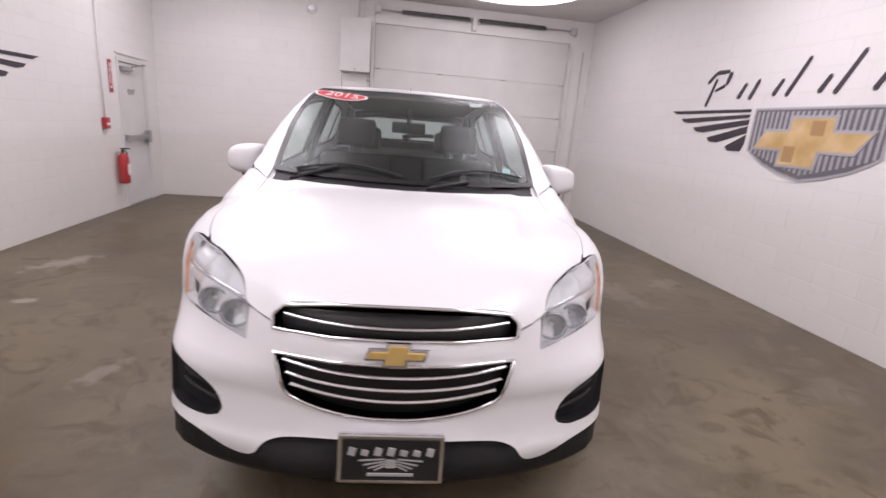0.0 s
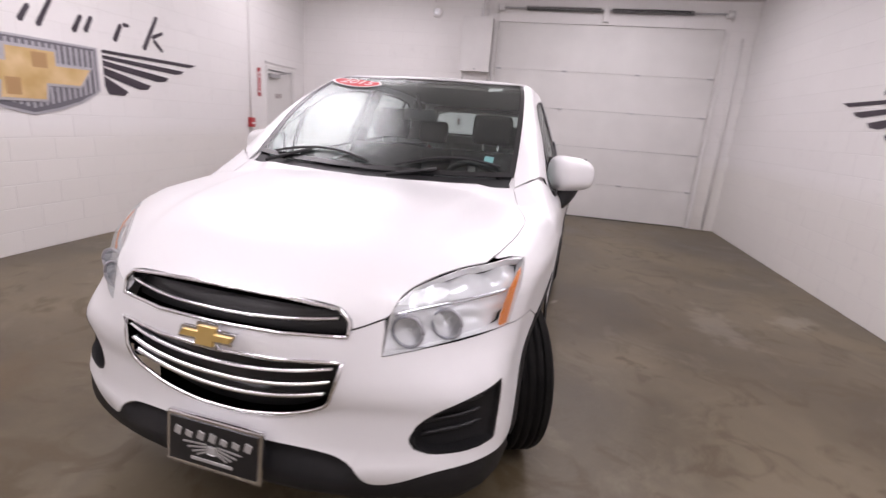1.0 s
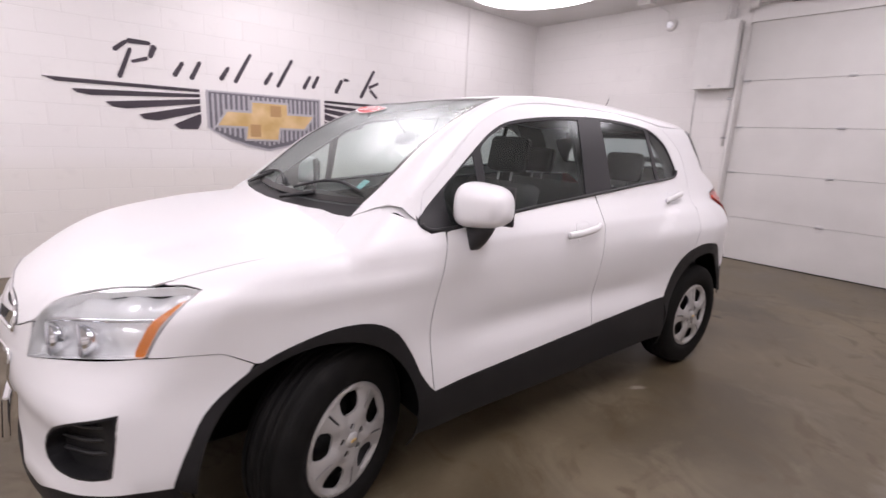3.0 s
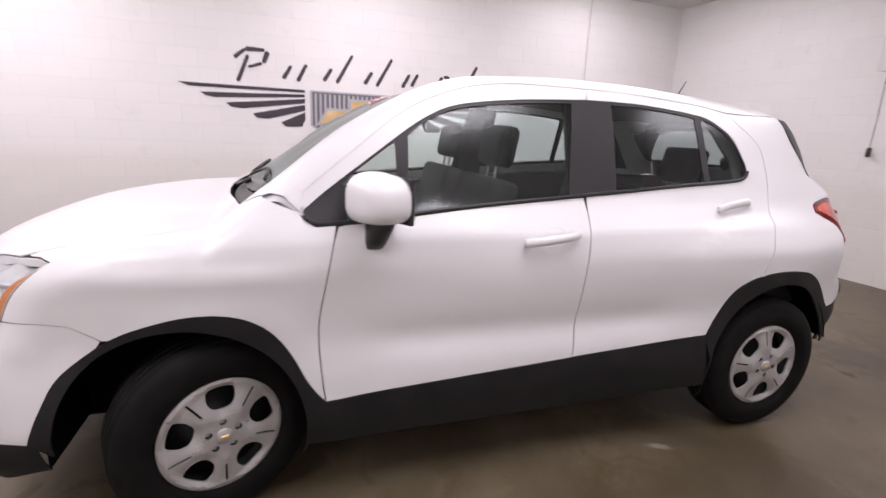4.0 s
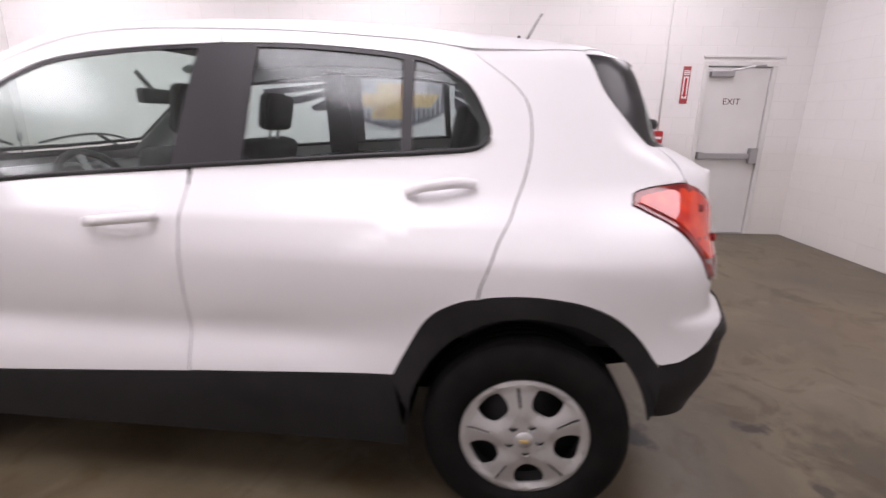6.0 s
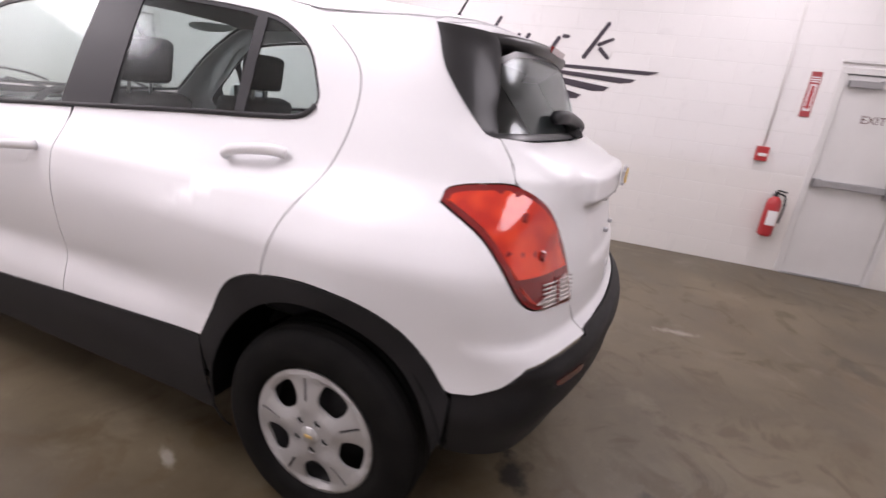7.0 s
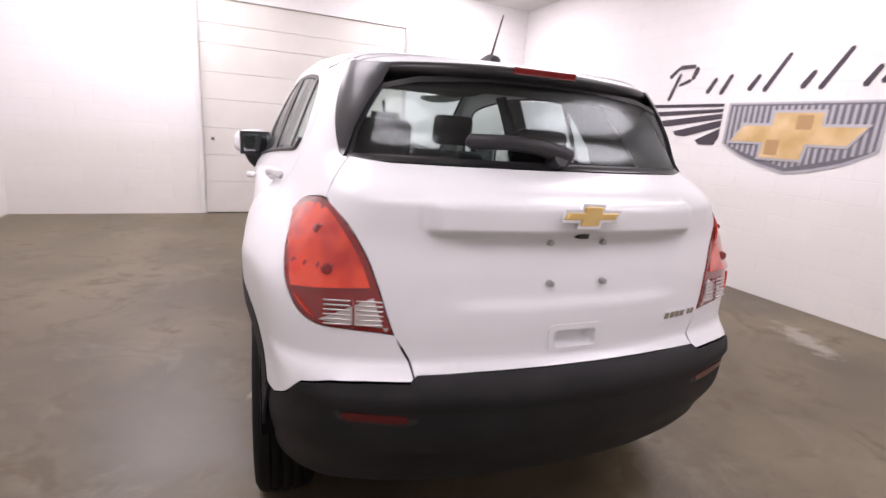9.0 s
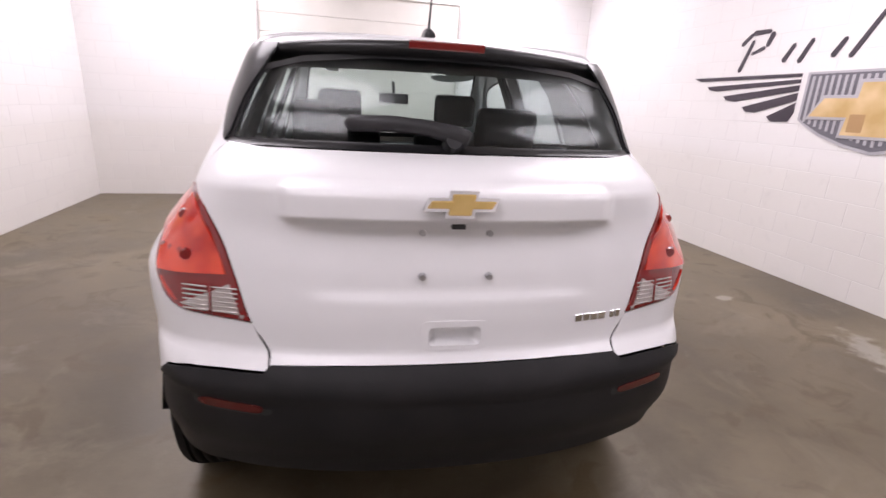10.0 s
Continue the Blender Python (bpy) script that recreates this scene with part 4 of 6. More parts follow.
# tail: tailgate, rear window, spoiler, bumper, lamps
GATE_EDGE = C(W3([(0.606, 2.944, 1.28), (0.64, 2.985, 1.23), (0.672, 3.026, 1.174), (0.634, 3.103, 1.127), (0.587, 3.142, 1.045), (0.557, 3.171, 0.959), (0.523, 3.197, 0.849), (0.50, 3.22, 0.80), (0.474, 3.255, 0.738)]), 4)
GATE_L = [(u + 0.002, z) for u, z in GATE_EDGE] + [RE(0.45, 0.748), RE(0.3, 0.752), RE(0.15, 0.753), RE(0.0, 0.753)]
GATE = GATE_L + mirror(GATE_L[:-1])[::-1] + [RE(x, 1.272) for x in (-0.5, -0.3, 0, 0.3, 0.5)]


def gate_relief(p):
    x, z = np.abs(p[:, 0]), p[:, 2]
    bar = 0.026 * step(1.104, 1.116, z) * (1 - step(1.182, 1.202, z)) * (1 - step(0.405, 0.45, x))
    low = -0.012 * step(0.91, 0.94, z) * (1 - step(1.08, 1.105, z)) * (1 - step(0.28, 0.42, x))
    grip = -0.03 * step(0.790, 0.800, z) * (1 - step(0.838, 0.846, z)) * (1 - step(0.060, 0.072, x))
    return bar + low + grip


tailgate = shell("tailgate", [skin(GATE, [], 0.011, 0.0, 0.005, bulge=gate_relief)], CAR_WHITE, car, "white tailgate with a moulded bar")
RW_L = [RE(0.622, 1.274), RE(0.59, 1.35), RE(0.556, 1.42), RE(0.51, 1.49), RE(0.40, 1.52), RE(0.2, 1.54), RE(0, 1.543)]
RW = RW_L + mirror(RW_L[:-1])[::-1] + [RE(x, 1.276) for x in (-0.5, -0.3, 0, 0.3, 0.5)]
rear_window = shell("rear_window", [skin(inset(RW, 0.012), [], 0.06, -0.004, 0.003)], TINT, tailgate, "tinted rear window")
shell("window_border", [skin(inset(RW, 0.001), [inset(RW, 0.018)], 0.05, -0.002, 0.003)], GLOSS_BLACK, rear_window, "black border")
TRIM = TRIM_SIDE + [RE(0.617, 1.279), RE(0.585, 1.35), RE(0.551, 1.42), RE(0.505, 1.488), RE(0.48, 1.53), RE(0.47, 1.55)]

for s in (1, -1):
    shell("spoiler_side", [skin(TRIM, [], 0.04, 0.004, 0.006)], GLOSS_BLACK, car, "gloss black spoiler side", [s])
# roof spoiler: a black visor over the window with a white upper skin
bm = bmesh.new()
rows = []
for x in np.linspace(-0.55, 0.55, 33):
    a = abs(x) / 0.55
    y0 = float(2.80 - 0.10 * a ** 3)
    top0 = over(np.array([x]), np.array([y0]))[0]
    yb = 2.935 - 0.13 * a ** 3
    zt = top0[2] - 0.012 - 0.018 * a
    prof_pts = [(y0 - 0.05, top0[2] - 0.012), (y0, top0[2] - 0.002), (yb - 0.02, zt - 0.010), (yb, zt - 0.024), (yb - 0.006, zt - 0.040), (yb - 0.05, zt - 0.070), (y0 - 0.03, top0[2] - 0.10)]
    rows.append([bm.verts.new((x, q[0], q[1])) for q in prof_pts])
for a, b in zip(rows, rows[1:]):
    for k in range(len(a) - 1):
        f = bm.faces.new((a[k], b[k], b[k + 1], a[k + 1]))
        f.material_index = 0 if k < 2 else 1
for r in (rows[0], rows[-1]):
    bm.faces.new(r).material_index = 0
bmesh.ops.recalc_face_normals(bm, faces=bm.faces[:])
spoiler = part("roof_spoiler", bm, [CAR_WHITE, GLOSS_BLACK], car, "black roof spoiler with a white top", True)
RED = grained(mat("red_lens", (0.6, 0.035, 0.014), 0.1, 0, 1.0), [(0.36, (0.46, 0.020, 0.010)), (0.64, (0.68, 0.052, 0.016)), (0.5, (0.58, 0.034, 0.013))], 14, 1)
REFLECTOR = mat("reflector_red", (0.075, 0.008, 0.008), 0.2, 0, 0.5)
DARK_RED = mat("dark_red_lens", (0.20, 0.012, 0.012), 0.1, 0, 1.0)
bm = boxed((-0.11, -0.006, -0.011), (0.11, 0.006, 0.011), 0.004, 2, pose(0, 2.934, 1.562, -20))
part("high_brake_light", bm, DARK_RED, spoiler, "dark red brake light")

GREY_TAIL = TAIL_TOP + [RE(0.468, 0.746), RE(0.3, 0.748), RE(0.15, 0.749), RE(0, 0.749)]
TAIL_LOW = [RE(0.0, 0.365), RE(0.3, 0.365), RE(0.55, 0.37), RE(0.70, 0.385), S(3.05, 0.41), S(2.975, 0.425)]
TB = GREY_TAIL[:-1] + mirror(GREY_TAIL)[::-1] + mirror(TAIL_LOW[1:])[::-1] + TAIL_LOW
tail_bumper = shell("rear_bumper", [skin(TB, [], 0.022, 0.006, 0.008, bulge=lambda p: -0.012 * (1 - step(0.66, 0.68, p[:, 2])) - 0.034 * step(0.58, 0.40, p[:, 2]))], PLASTIC, car, "textured black plastic rear bumper")
for s in (1, -1):
    REFL = C([RE(0.48, 0.618), RE(0.48, 0.650), RE(0.58, 0.658), RE(0.665, 0.662), RE(0.665, 0.632), RE(0.58, 0.622)], 3, True)
    r = shell("reflector_recess", [skin(REFL, [], 0.03, -0.006, 0.004)], SATIN_BLACK, tail_bumper, "", [s])
    REFI = C([RE(0.50, 0.626), RE(0.50, 0.646), RE(0.57, 0.651), RE(0.65, 0.655), RE(0.65, 0.636), RE(0.57, 0.629)], 3, True)
    shell("reflector", [skin(REFI, [], 0.03, -0.003, 0.004)], REFLECTOR, r, "dull red reflector", [s])

CLEAR = glass("lamp_clear", (0.93, 0.94, 0.95))
LAMP_BOWL = mat("lamp_bowl", (0.93, 0.93, 0.92), 0.22, 0.25)
LAMP_EDGE = mat("lamp_edge", (0.36, 0.36, 0.38), 0.35, 0.3)
AMBER = mat("amber_lens", (0.75, 0.22, 0.03), 0.25, 0, 0.6)
TAIL_IN = inset(TAILLIGHT, 0.014)
REVERSE = mat("reverse_lens", (0.60, 0.55, 0.53), 0.2, 0.4, 1.0)


def tail_relief(p):
    z = p[:, 2]
    return 0.004 * np.sin((z - 0.9) * 42)


for s in (1, -1):
    tl = shell("tail_light", [skin(inset(TAILLIGHT, 0.001), [], 0.03, 0.004, 0.01)], DARK_RED, car, "red tail light with a clear lower band", [s])
    shell("red_lens", [skin([p for p in TAIL_IN if p[1] > 0.955] , [], 0.025, 0.008, 0.006, bulge=tail_relief)], RED, tl, "red ribbed lens", [s])
    low_t = [p for p in TAIL_IN if p[1] <= 0.95]
    low_t = [p for p in low_t if p[0] > RE(0.705, 0.90)[0]]
    shell("reverse_lens", [skin(low_t, [], 0.02, 0.008, 0.006)], REVERSE, tl, "clear ribbed reversing lens", [s])
    for rx, rz in ((0.69, 1.095), (0.68, 1.005)):
        q = on_skin([RE(rx, rz)], 0.008)[0] * (s, 1, 1)
        part("bulb_spot", rod(q - np.array([0, 0.008, 0]), q + np.array([0, 0.0025, 0]), 0.016, 0.013), DARK_RED, tl, "dark bulb")
    strip = [p for p in TAIL_IN if p[1] <= 0.95 and p[0] < RE(0.712, 0.90)[0]]
    shell("red_lens", [skin(strip, [], 0.02, 0.008, 0.006)], RED, tl, "red outer strip", [s])
    for k in range(6):
        zz = 0.872 + k * 0.012
        for c0, c1 in ((0.548, 0.612), (0.626, 0.69)):
            l = [RE(x, zz) for x in np.linspace(c0, c1, 4)]
            part("lens_rib", tube([tuple(p) for p in on_skin(l, 0.0115, s)], 0.0025, 6), REVERSE, tl, smooth=True)
    part("lens_divider", tube([tuple(p) for p in on_skin([RE(0.619, 0.862), RE(0.619, 0.90), RE(0.619, 0.938)], 0.010, s)], 0.003, 6), DARK_RED, tl, smooth=True)

    # head lamp: reflector bowls behind a clear lens, amber side marker
    hl = shell("headlight", [skin(HEADLIGHT, [], 0.022, -0.04, 0.003, bulge=lambda p: 0.007 * np.sin(p[:, 2] * 75) + 0.009 * np.sin(p[:, 0] * 62 + p[:, 2] * 30))], LAMP_BOWL, car, "clear headlight with chrome bowls", [s])
    shell("lamp_surround", [skin(inset(HEADLIGHT, 0.0003), [inset(HEADLIGHT, 0.0016)], 0.03, 0.0, 0.04)], LAMP_BOWL, hl, "bright inner wall", [s])
    shell("lens", [skin(inset(HEADLIGHT, 0.001), [], 0.06, 0.002, 0.002)], CLEAR, hl, "clear lens", [s])
    MARK = C(W3([(0.779, -0.597, 0.809), (0.797, -0.573, 0.807), (0.809, -0.531, 0.899), (0.81, -0.454, 0.968), (0.794, -0.54, 0.915), (0.787, -0.578, 0.86)]), 3, True)
    shell("side_marker", [skin(MARK, [], 0.02, -0.006, 0.006)], AMBER, hl, "amber side marker", [s])
    for bx, bz, br in ((0.553, 0.822, 0.047), (0.652, 0.835, 0.046)):
        q = on_skin([FR(bx, bz)], -0.026)[0]
        bm = bmesh.new()
        n = 20
        rings = []
        for i, (rr, dd) in enumerate(((br, -0.038), (br * 0.97, -0.020), (br * 0.75, 0.006), (br * 0.4, 0.024), (br * 0.18, 0.03))):
            rings.append([bm.verts.new((q[0] + rr * math.cos(a), q[1] + dd + 0.02, q[2] + rr * math.sin(a))) for a in np.linspace(0, 2 * math.pi, n, endpoint=False)])
        for a, b in zip(rings, rings[1:]):
            for k in range(n):
                bm.faces.new((a[k], a[(k + 1) % n], b[(k + 1) % n], b[k]))
        bm.faces.new(rings[-1])
        for v in bm.verts:
            v.co.x *= s
        bmesh.ops.recalc_face_normals(bm, faces=bm.faces[:])
        bowl = part("reflector_bowl", bm, CHROME, hl, "round chrome reflector", True)
        part("bulb", rod((q[0] * s, q[1] + 0.03, q[2]), (q[0] * s, q[1] - 0.002, q[2]), 0.011, 0.008), LAMP_BOWL, bowl)
        ring = [((q[0] + br * math.cos(a)) * s, q[1] - 0.018, q[2] + br * math.sin(a)) for a in np.linspace(0, 2 * math.pi, 25)]
        part("bowl_rim", tube(ring, 0.005, 6), LAMP_EDGE, bowl, "grey bowl rim", True)
    l = [FR(0.505, 0.868), FR(0.56, 0.882), FR(0.64, 0.895), FR(0.72, 0.905), S(-0.53, 0.915)]
    part("lamp_divider", tube([tuple(p) for p in on_skin(C(l, 4), -0.022, s)], 0.007, 8), CHROME, hl, smooth=True)

cross_badge(tailgate, pose(0, 3.246, 1.171, 0, 0, 180), 0.165, 0.056, "gold face")
for x in (0.0885, -0.0885):
    for z in (1.088, 0.977):
        y = one(lambda q: body(x, q, z), 2.2, 3.8)
        part("plate_bolt", rod((x, y - 0.012, z), (x, y + 0.004, z), 0.010, 0.008, 12), STEEL, tailgate, "bare number plate bolt")
part("camera_eye", boxed((-0.018, -0.012, -0.009), (0.018, 0.012, 0.009), 0.005, 2, pose(0, 3.225, 1.112)), SATIN_BLACK, tailgate, "small black camera")
for k, (x, w) in enumerate(((-0.357, 0.022), (-0.383, 0.020), (-0.408, 0.022), (-0.434, 0.022), (-0.470, 0.014), (-0.490, 0.016))):
    y = one(lambda q: body(x, q, 0.85), 2.2, 3.8)
    part("letter_bar", boxed((-w / 2, -0.002, -0.011), (w / 2, 0.004, 0.011), 0.001, 1, pose(x, y, 0.85, -3, 0, 12)), CHROME, tailgate, "chrome letter bar")
# grip of the tailgate
def rounded(x0, x1, z0, z1, r):
    out = []
    for cx, cz, a0 in ((x1 - r, z1 - r, 0), (x0 + r, z1 - r, 90), (x0 + r, z0 + r, 180), (x1 - r, z0 + r, 270)):
        out += [(cx + r * math.cos(math.radians(a0 + k * 30)), cz + r * math.sin(math.radians(a0 + k * 30))) for k in range(4)]
    return out


outer = [RE(x, z) if x >= 0 else mirror([RE(-x, z)])[0] for x, z in rounded(-0.09, 0.09, 0.780, 0.862, 0.018)]
inner = [RE(x, z) if x >= 0 else mirror([RE(-x, z)])[0] for x, z in rounded(-0.07, 0.07, 0.793, 0.845, 0.012)]
shell("tailgate_grip", [skin(outer, [inner], 0.03, 0.002, 0.006)], CAR_WHITE, tailgate, "white rim of the tailgate pull")
# rear wiper


def on_rear(x, z, off):
    y = one(lambda q: body(x, q, z), 2.2, 3.8)
    return (x, y + off, z + off * 0.5)


wp = [on_rear(x, z, 0.022) for x, z in ((0.285, 1.328), (0.27, 1.333), (0.16, 1.336), (0.06, 1.328), (-0.02, 1.312), (-0.05, 1.30), (-0.056, 1.297))]
bm = tube(wp, 0.017, 10)
bm.verts.ensure_lookup_table()
for i, v in enumerate(bm.verts):
    c = Vector(wp[i // 10])
    v.co = c + (v.co - c) * (0.5 if i // 10 in (0, 6) else 1.35 if i // 10 < 4 else 1.6)
wiper = part("rear_wiper", bm, SATIN_BLACK, tailgate, "black rear wiper", True)
part("wiper_pivot", rod(on_rear(-0.01, 1.292, -0.01), on_rear(-0.01, 1.292, 0.035), 0.03, 0.022), SATIN_BLACK, wiper)
# aerial
ant = part("aerial", tube(C([(0, 2.44, 1.634), (0, 2.47, 1.642), (0, 2.52, 1.646), (0, 2.57, 1.632)], 4), 0.020, 10), SATIN_BLACK, car, "black roof aerial", True)
part("mast", tube([(0, 2.52, 1.65), (0, 2.56, 1.72), (0, 2.60, 1.79)], 0.005, 6, 0.0025), SATIN_BLACK, ant, "thin black mast")

# front plate
plate_at = pose(0, -0.968, 0.405, -6)
holder = part("number_plate", boxed((-0.172, -0.008, -0.085), (0.172, 0.012, 0.085), 0.006, 2, plate_at), CHROME, car, "black dealer plate in a chrome frame")
part("plate_face", boxed((-0.158, -0.012, -0.071), (0.158, -0.008, 0.071), 0.001, 1, plate_at), GLOSS_BLACK, holder, "black face")
for k in range(7):
    bx = -0.126 + k * 0.042
    part("letter_bar", boxed((-0.012, -0.014, -0.013), (0.012, -0.012, 0.016 if k in (0, 2, 3, 6) else 0.008), 0.001, 1, plate_at @ pose(bx, 0, 0.028, 0, 14)), SILVER, holder)
for sx in (-1, 1):
    for k in range(4):
        part("wing_bar", boxed((0, -0.014, -0.0025), (0.085 - k * 0.016, -0.012, 0.0025), 0, 1, plate_at @ pose(sx * 0.02, 0, 0.004 - k * 0.008, 0, (180 if sx < 0 else 0) + sx * (4 + 7 * k))), SILVER, holder)
part("wing_bar", boxed((-0.018, -0.015, -0.02), (0.018, -0.012, 0.008), 0.004, 1, plate_at @ pose(0, 0, -0.005)), SILVER, holder)
part("letter_bar", boxed((-0.075, -0.014, -0.006), (0.075, -0.012, 0.006), 0.001, 1, plate_at @ pose(0, 0, -0.05)), SILVER, holder)

# windscreen sticker: red oval
pts = [(0.145 * math.cos(a), 0.053 * math.sin(a)) for a in np.linspace(0, 2 * math.pi, 28, endpoint=False)]
STICKER = mat("sticker_red", (0.55, 0.05, 0.06), 0.5)
WHITE_INK = mat("white_ink", (0.8, 0.78, 0.78), 0.5)
RIM = [(-0.42 + 1.12 * a, 0.80 + 1.15 * b) for a, b in pts]
sticker = shell("sticker", [skin(RIM, [], 0.04, 0.003, 0.001, "over")], WHITE_INK, windscreen, "red oval year sticker with a white rim")
shell("sticker_face", [skin([(-0.42 + a, 0.80 + b) for a, b in pts], [], 0.04, 0.0045, 0.001, "over")], STICKER, sticker, "red face")
sq = over(np.array([-0.42]), np.array([0.80]))[0]
sn = Vector(normal(np.array([sq]))[0])
fc = bpy.data.curves.new("year_text", "FONT")
fc.body, fc.size, fc.extrude, fc.align_x, fc.align_y, fc.shear = "2015", 0.103, 0.0005, "CENTER", "CENTER", 0.2
fc.materials.append(WHITE_INK)
tx = new("year_text", fc)
zax = sn
xax = Vector((1, 0, 0)) - zax * zax.x
xax.normalize()
yax = zax.cross(xax)
tx.matrix_basis = Matrix((xax, yax, zax)).transposed().to_4x4()
tx.matrix_basis.translation = Vector(sq) + sn * 0.007
tx.parent = sticker
for x, y, w, h, name in ((0.42, 0.86, 0.04, 0.03, "inspection_sticker"), (0.535, 0.24, 0.022, 0.022, "toll_tag")):
    q = [(x - w, y - h), (x + w, y - h), (x + w, y + h), (x - w, y + h)]
    shell(name, [skin(q, [], 0.04, -0.010, 0.001, "over")], WHITE_INK if x < 0.5 else mat("teal_ink", (0.25, 0.5, 0.52), 0.5), windscreen, "small printed sticker")

# front wipers
for x0, y0, x1, y1 in ((-0.55, 0.16, -0.02, 0.115), (0.12, 0.115, 0.60, 0.20)):
    l = np.array([(x0 + (x1 - x0) * t, y0 + (y1 - y0) * t + 0.04 * math.sin(math.pi * t)) for t in np.linspace(0, 1, 9)])
    p = over(l[:, 0], l[:, 1])
    p[:, 2] += 0.008
    w = part("wiper", tube([tuple(q) for q in p], 0.007, 6), SATIN_BLACK, car, "black wiper", True)
    q = over(np.array([x0 - 0.02, x0 + 0.2]), np.array([y0 - 0.06, y0 + 0.01]))
    q[:, 2] += 0.008
    part("wiper_arm", tube([tuple(k) for k in q], 0.009, 6), SATIN_BLACK, w, smooth=True)


# ---- wheels ----
def lathe(profile, seg=64):
    """A solid of revolution about the y axis from (radius, y) pairs."""
    bm = bmesh.new()
    rings = [[bm.verts.new((r * math.cos(a), y, r * math.sin(a))) for a in np.linspace(0, 2 * math.pi, seg, endpoint=False)] for r, y in profile]
    for u, v in zip(rings, rings[1:]):
        for k in range(seg):
            bm.faces.new((u[k], v[k], v[(k + 1) % seg], u[(k + 1) % seg]))
    bmesh.ops.recalc_face_normals(bm, faces=bm.faces[:])
    return bm


def hub_cover():
    """Five broad slotted spokes between round windows, facing -y."""
    R = 0.212
    circle = [(R * math.cos(a), R * math.sin(a)) for a in np.linspace(0, 2 * math.pi, 72, endpoint=False)]
    holes = []
    for k in range(5):
        a0 = math.radians(90 + 72 * k)
        ca, sa = math.cos(a0), math.sin(a0)
        def turn(r, w):
            return (r * ca - w * sa, r * sa + w * ca)
        holes.append(C([turn(0.100, 0.0), turn(0.108, 0.030), turn(0.135, 0.047), turn(0.168, 0.048), turn(0.180, 0.035), turn(0.183, 0.0), turn(0.180, -0.035), turn(0.168, -0.048), turn(0.135, -0.047), turn(0.108, -0.030)], 3, True))
        holes.append([turn(0.053 + 0.013 * math.cos(b), 0.013 * math.sin(b)) for b in np.linspace(0, 2 * math.pi, 10, endpoint=False)])
        a1 = a0 + math.radians(36)
        ca, sa = math.cos(a1), math.sin(a1)
        holes.append([turn(0.115, 0.004), turn(0.115, -0.004), turn(0.19, -0.0045), turn(0.19, 0.0045)])
    v, f = filled(circle, holes, 0.014)
    r = np.hypot(v[:, 0], v[:, 1])
    ang = np.arctan2(v[:, 1], v[:, 0])
    crown = np.cos(5 * (ang - math.radians(90 + 36)))
    y = -0.012 - 0.016 * (1 - step(0.05, 0.2, r)) - 0.008 * crown * step(0.06, 0.1, r) * (1 - step(0.18, 0.205, r)) - 0.008 * np.exp(-((r - 0.2) / 0.012) ** 2)
    bm = bmesh.new()
    front = [bm.verts.new((p[0], yy, p[1])) for p, yy in zip(v, y)]
    back = [bm.verts.new((p[0], yy + 0.008, p[1])) for p, yy in zip(v, y)]
    seen = set()
    for t in f:
        bm.faces.new([front[i] for i in t])
        bm.faces.new([back[i] for i in t[::-1]])
        seen |= {(t[i], t[(i + 1) % 3]) for i in range(3)}
    for i, j in seen:
        if (j, i) not in seen:
            bm.faces.new((front[j], front[i], back[i], back[j]))
    return bm


tyre_prof = [(0.215, 0.085), (0.228, 0.100), (0.26, 0.106), (0.305, 0.102), (0.328, 0.090), (0.338, 0.078), (0.343, 0.055)]
for g in (0.05, 0.018, -0.018, -0.05):
    tyre_prof += [(0.3445, g + 0.006), (0.336, g + 0.004), (0.336, g - 0.004), (0.3445, g - 0.006)]
tyre_prof += [(0.343, -0.055), (0.338, -0.078), (0.328, -0.090), (0.305, -0.102), (0.26, -0.106), (0.228, -0.100), (0.215, -0.085)]
WHEEL_DARK = mat("wheel_dark", (0.015, 0.015, 0.016), 0.5, 0.3)
tyre_me = mesh_of("tyre", lathe(tyre_prof), RUBBER, True)
rim_me = mesh_of("rim", lathe([(0.215, 0.085), (0.205, 0.08), (0.19, -0.02), (0.0, -0.02), (0.0, 0.0), (0.19, 0.0), (0.2, -0.075), (0.216, -0.088)], 48), WHEEL_DARK, True)
cover_me = mesh_of("hub_cover", hub_cover(), SILVER, False)
cap_me = mesh_of("centre_cap", lathe([(0.0, -0.037), (0.026, -0.036), (0.030, -0.030), (0.031, -0.02)], 24), SILVER, True)
bow_me = mesh_of("cap_mark", boxed((-0.014, -0.040, -0.006), (0.014, -0.036, 0.006), 0.002), GOLD)
lug_me = mesh_of("lug_nut", rod((0, -0.004, 0), (0, -0.022, 0), 0.010, 0.009, 6), STEEL)
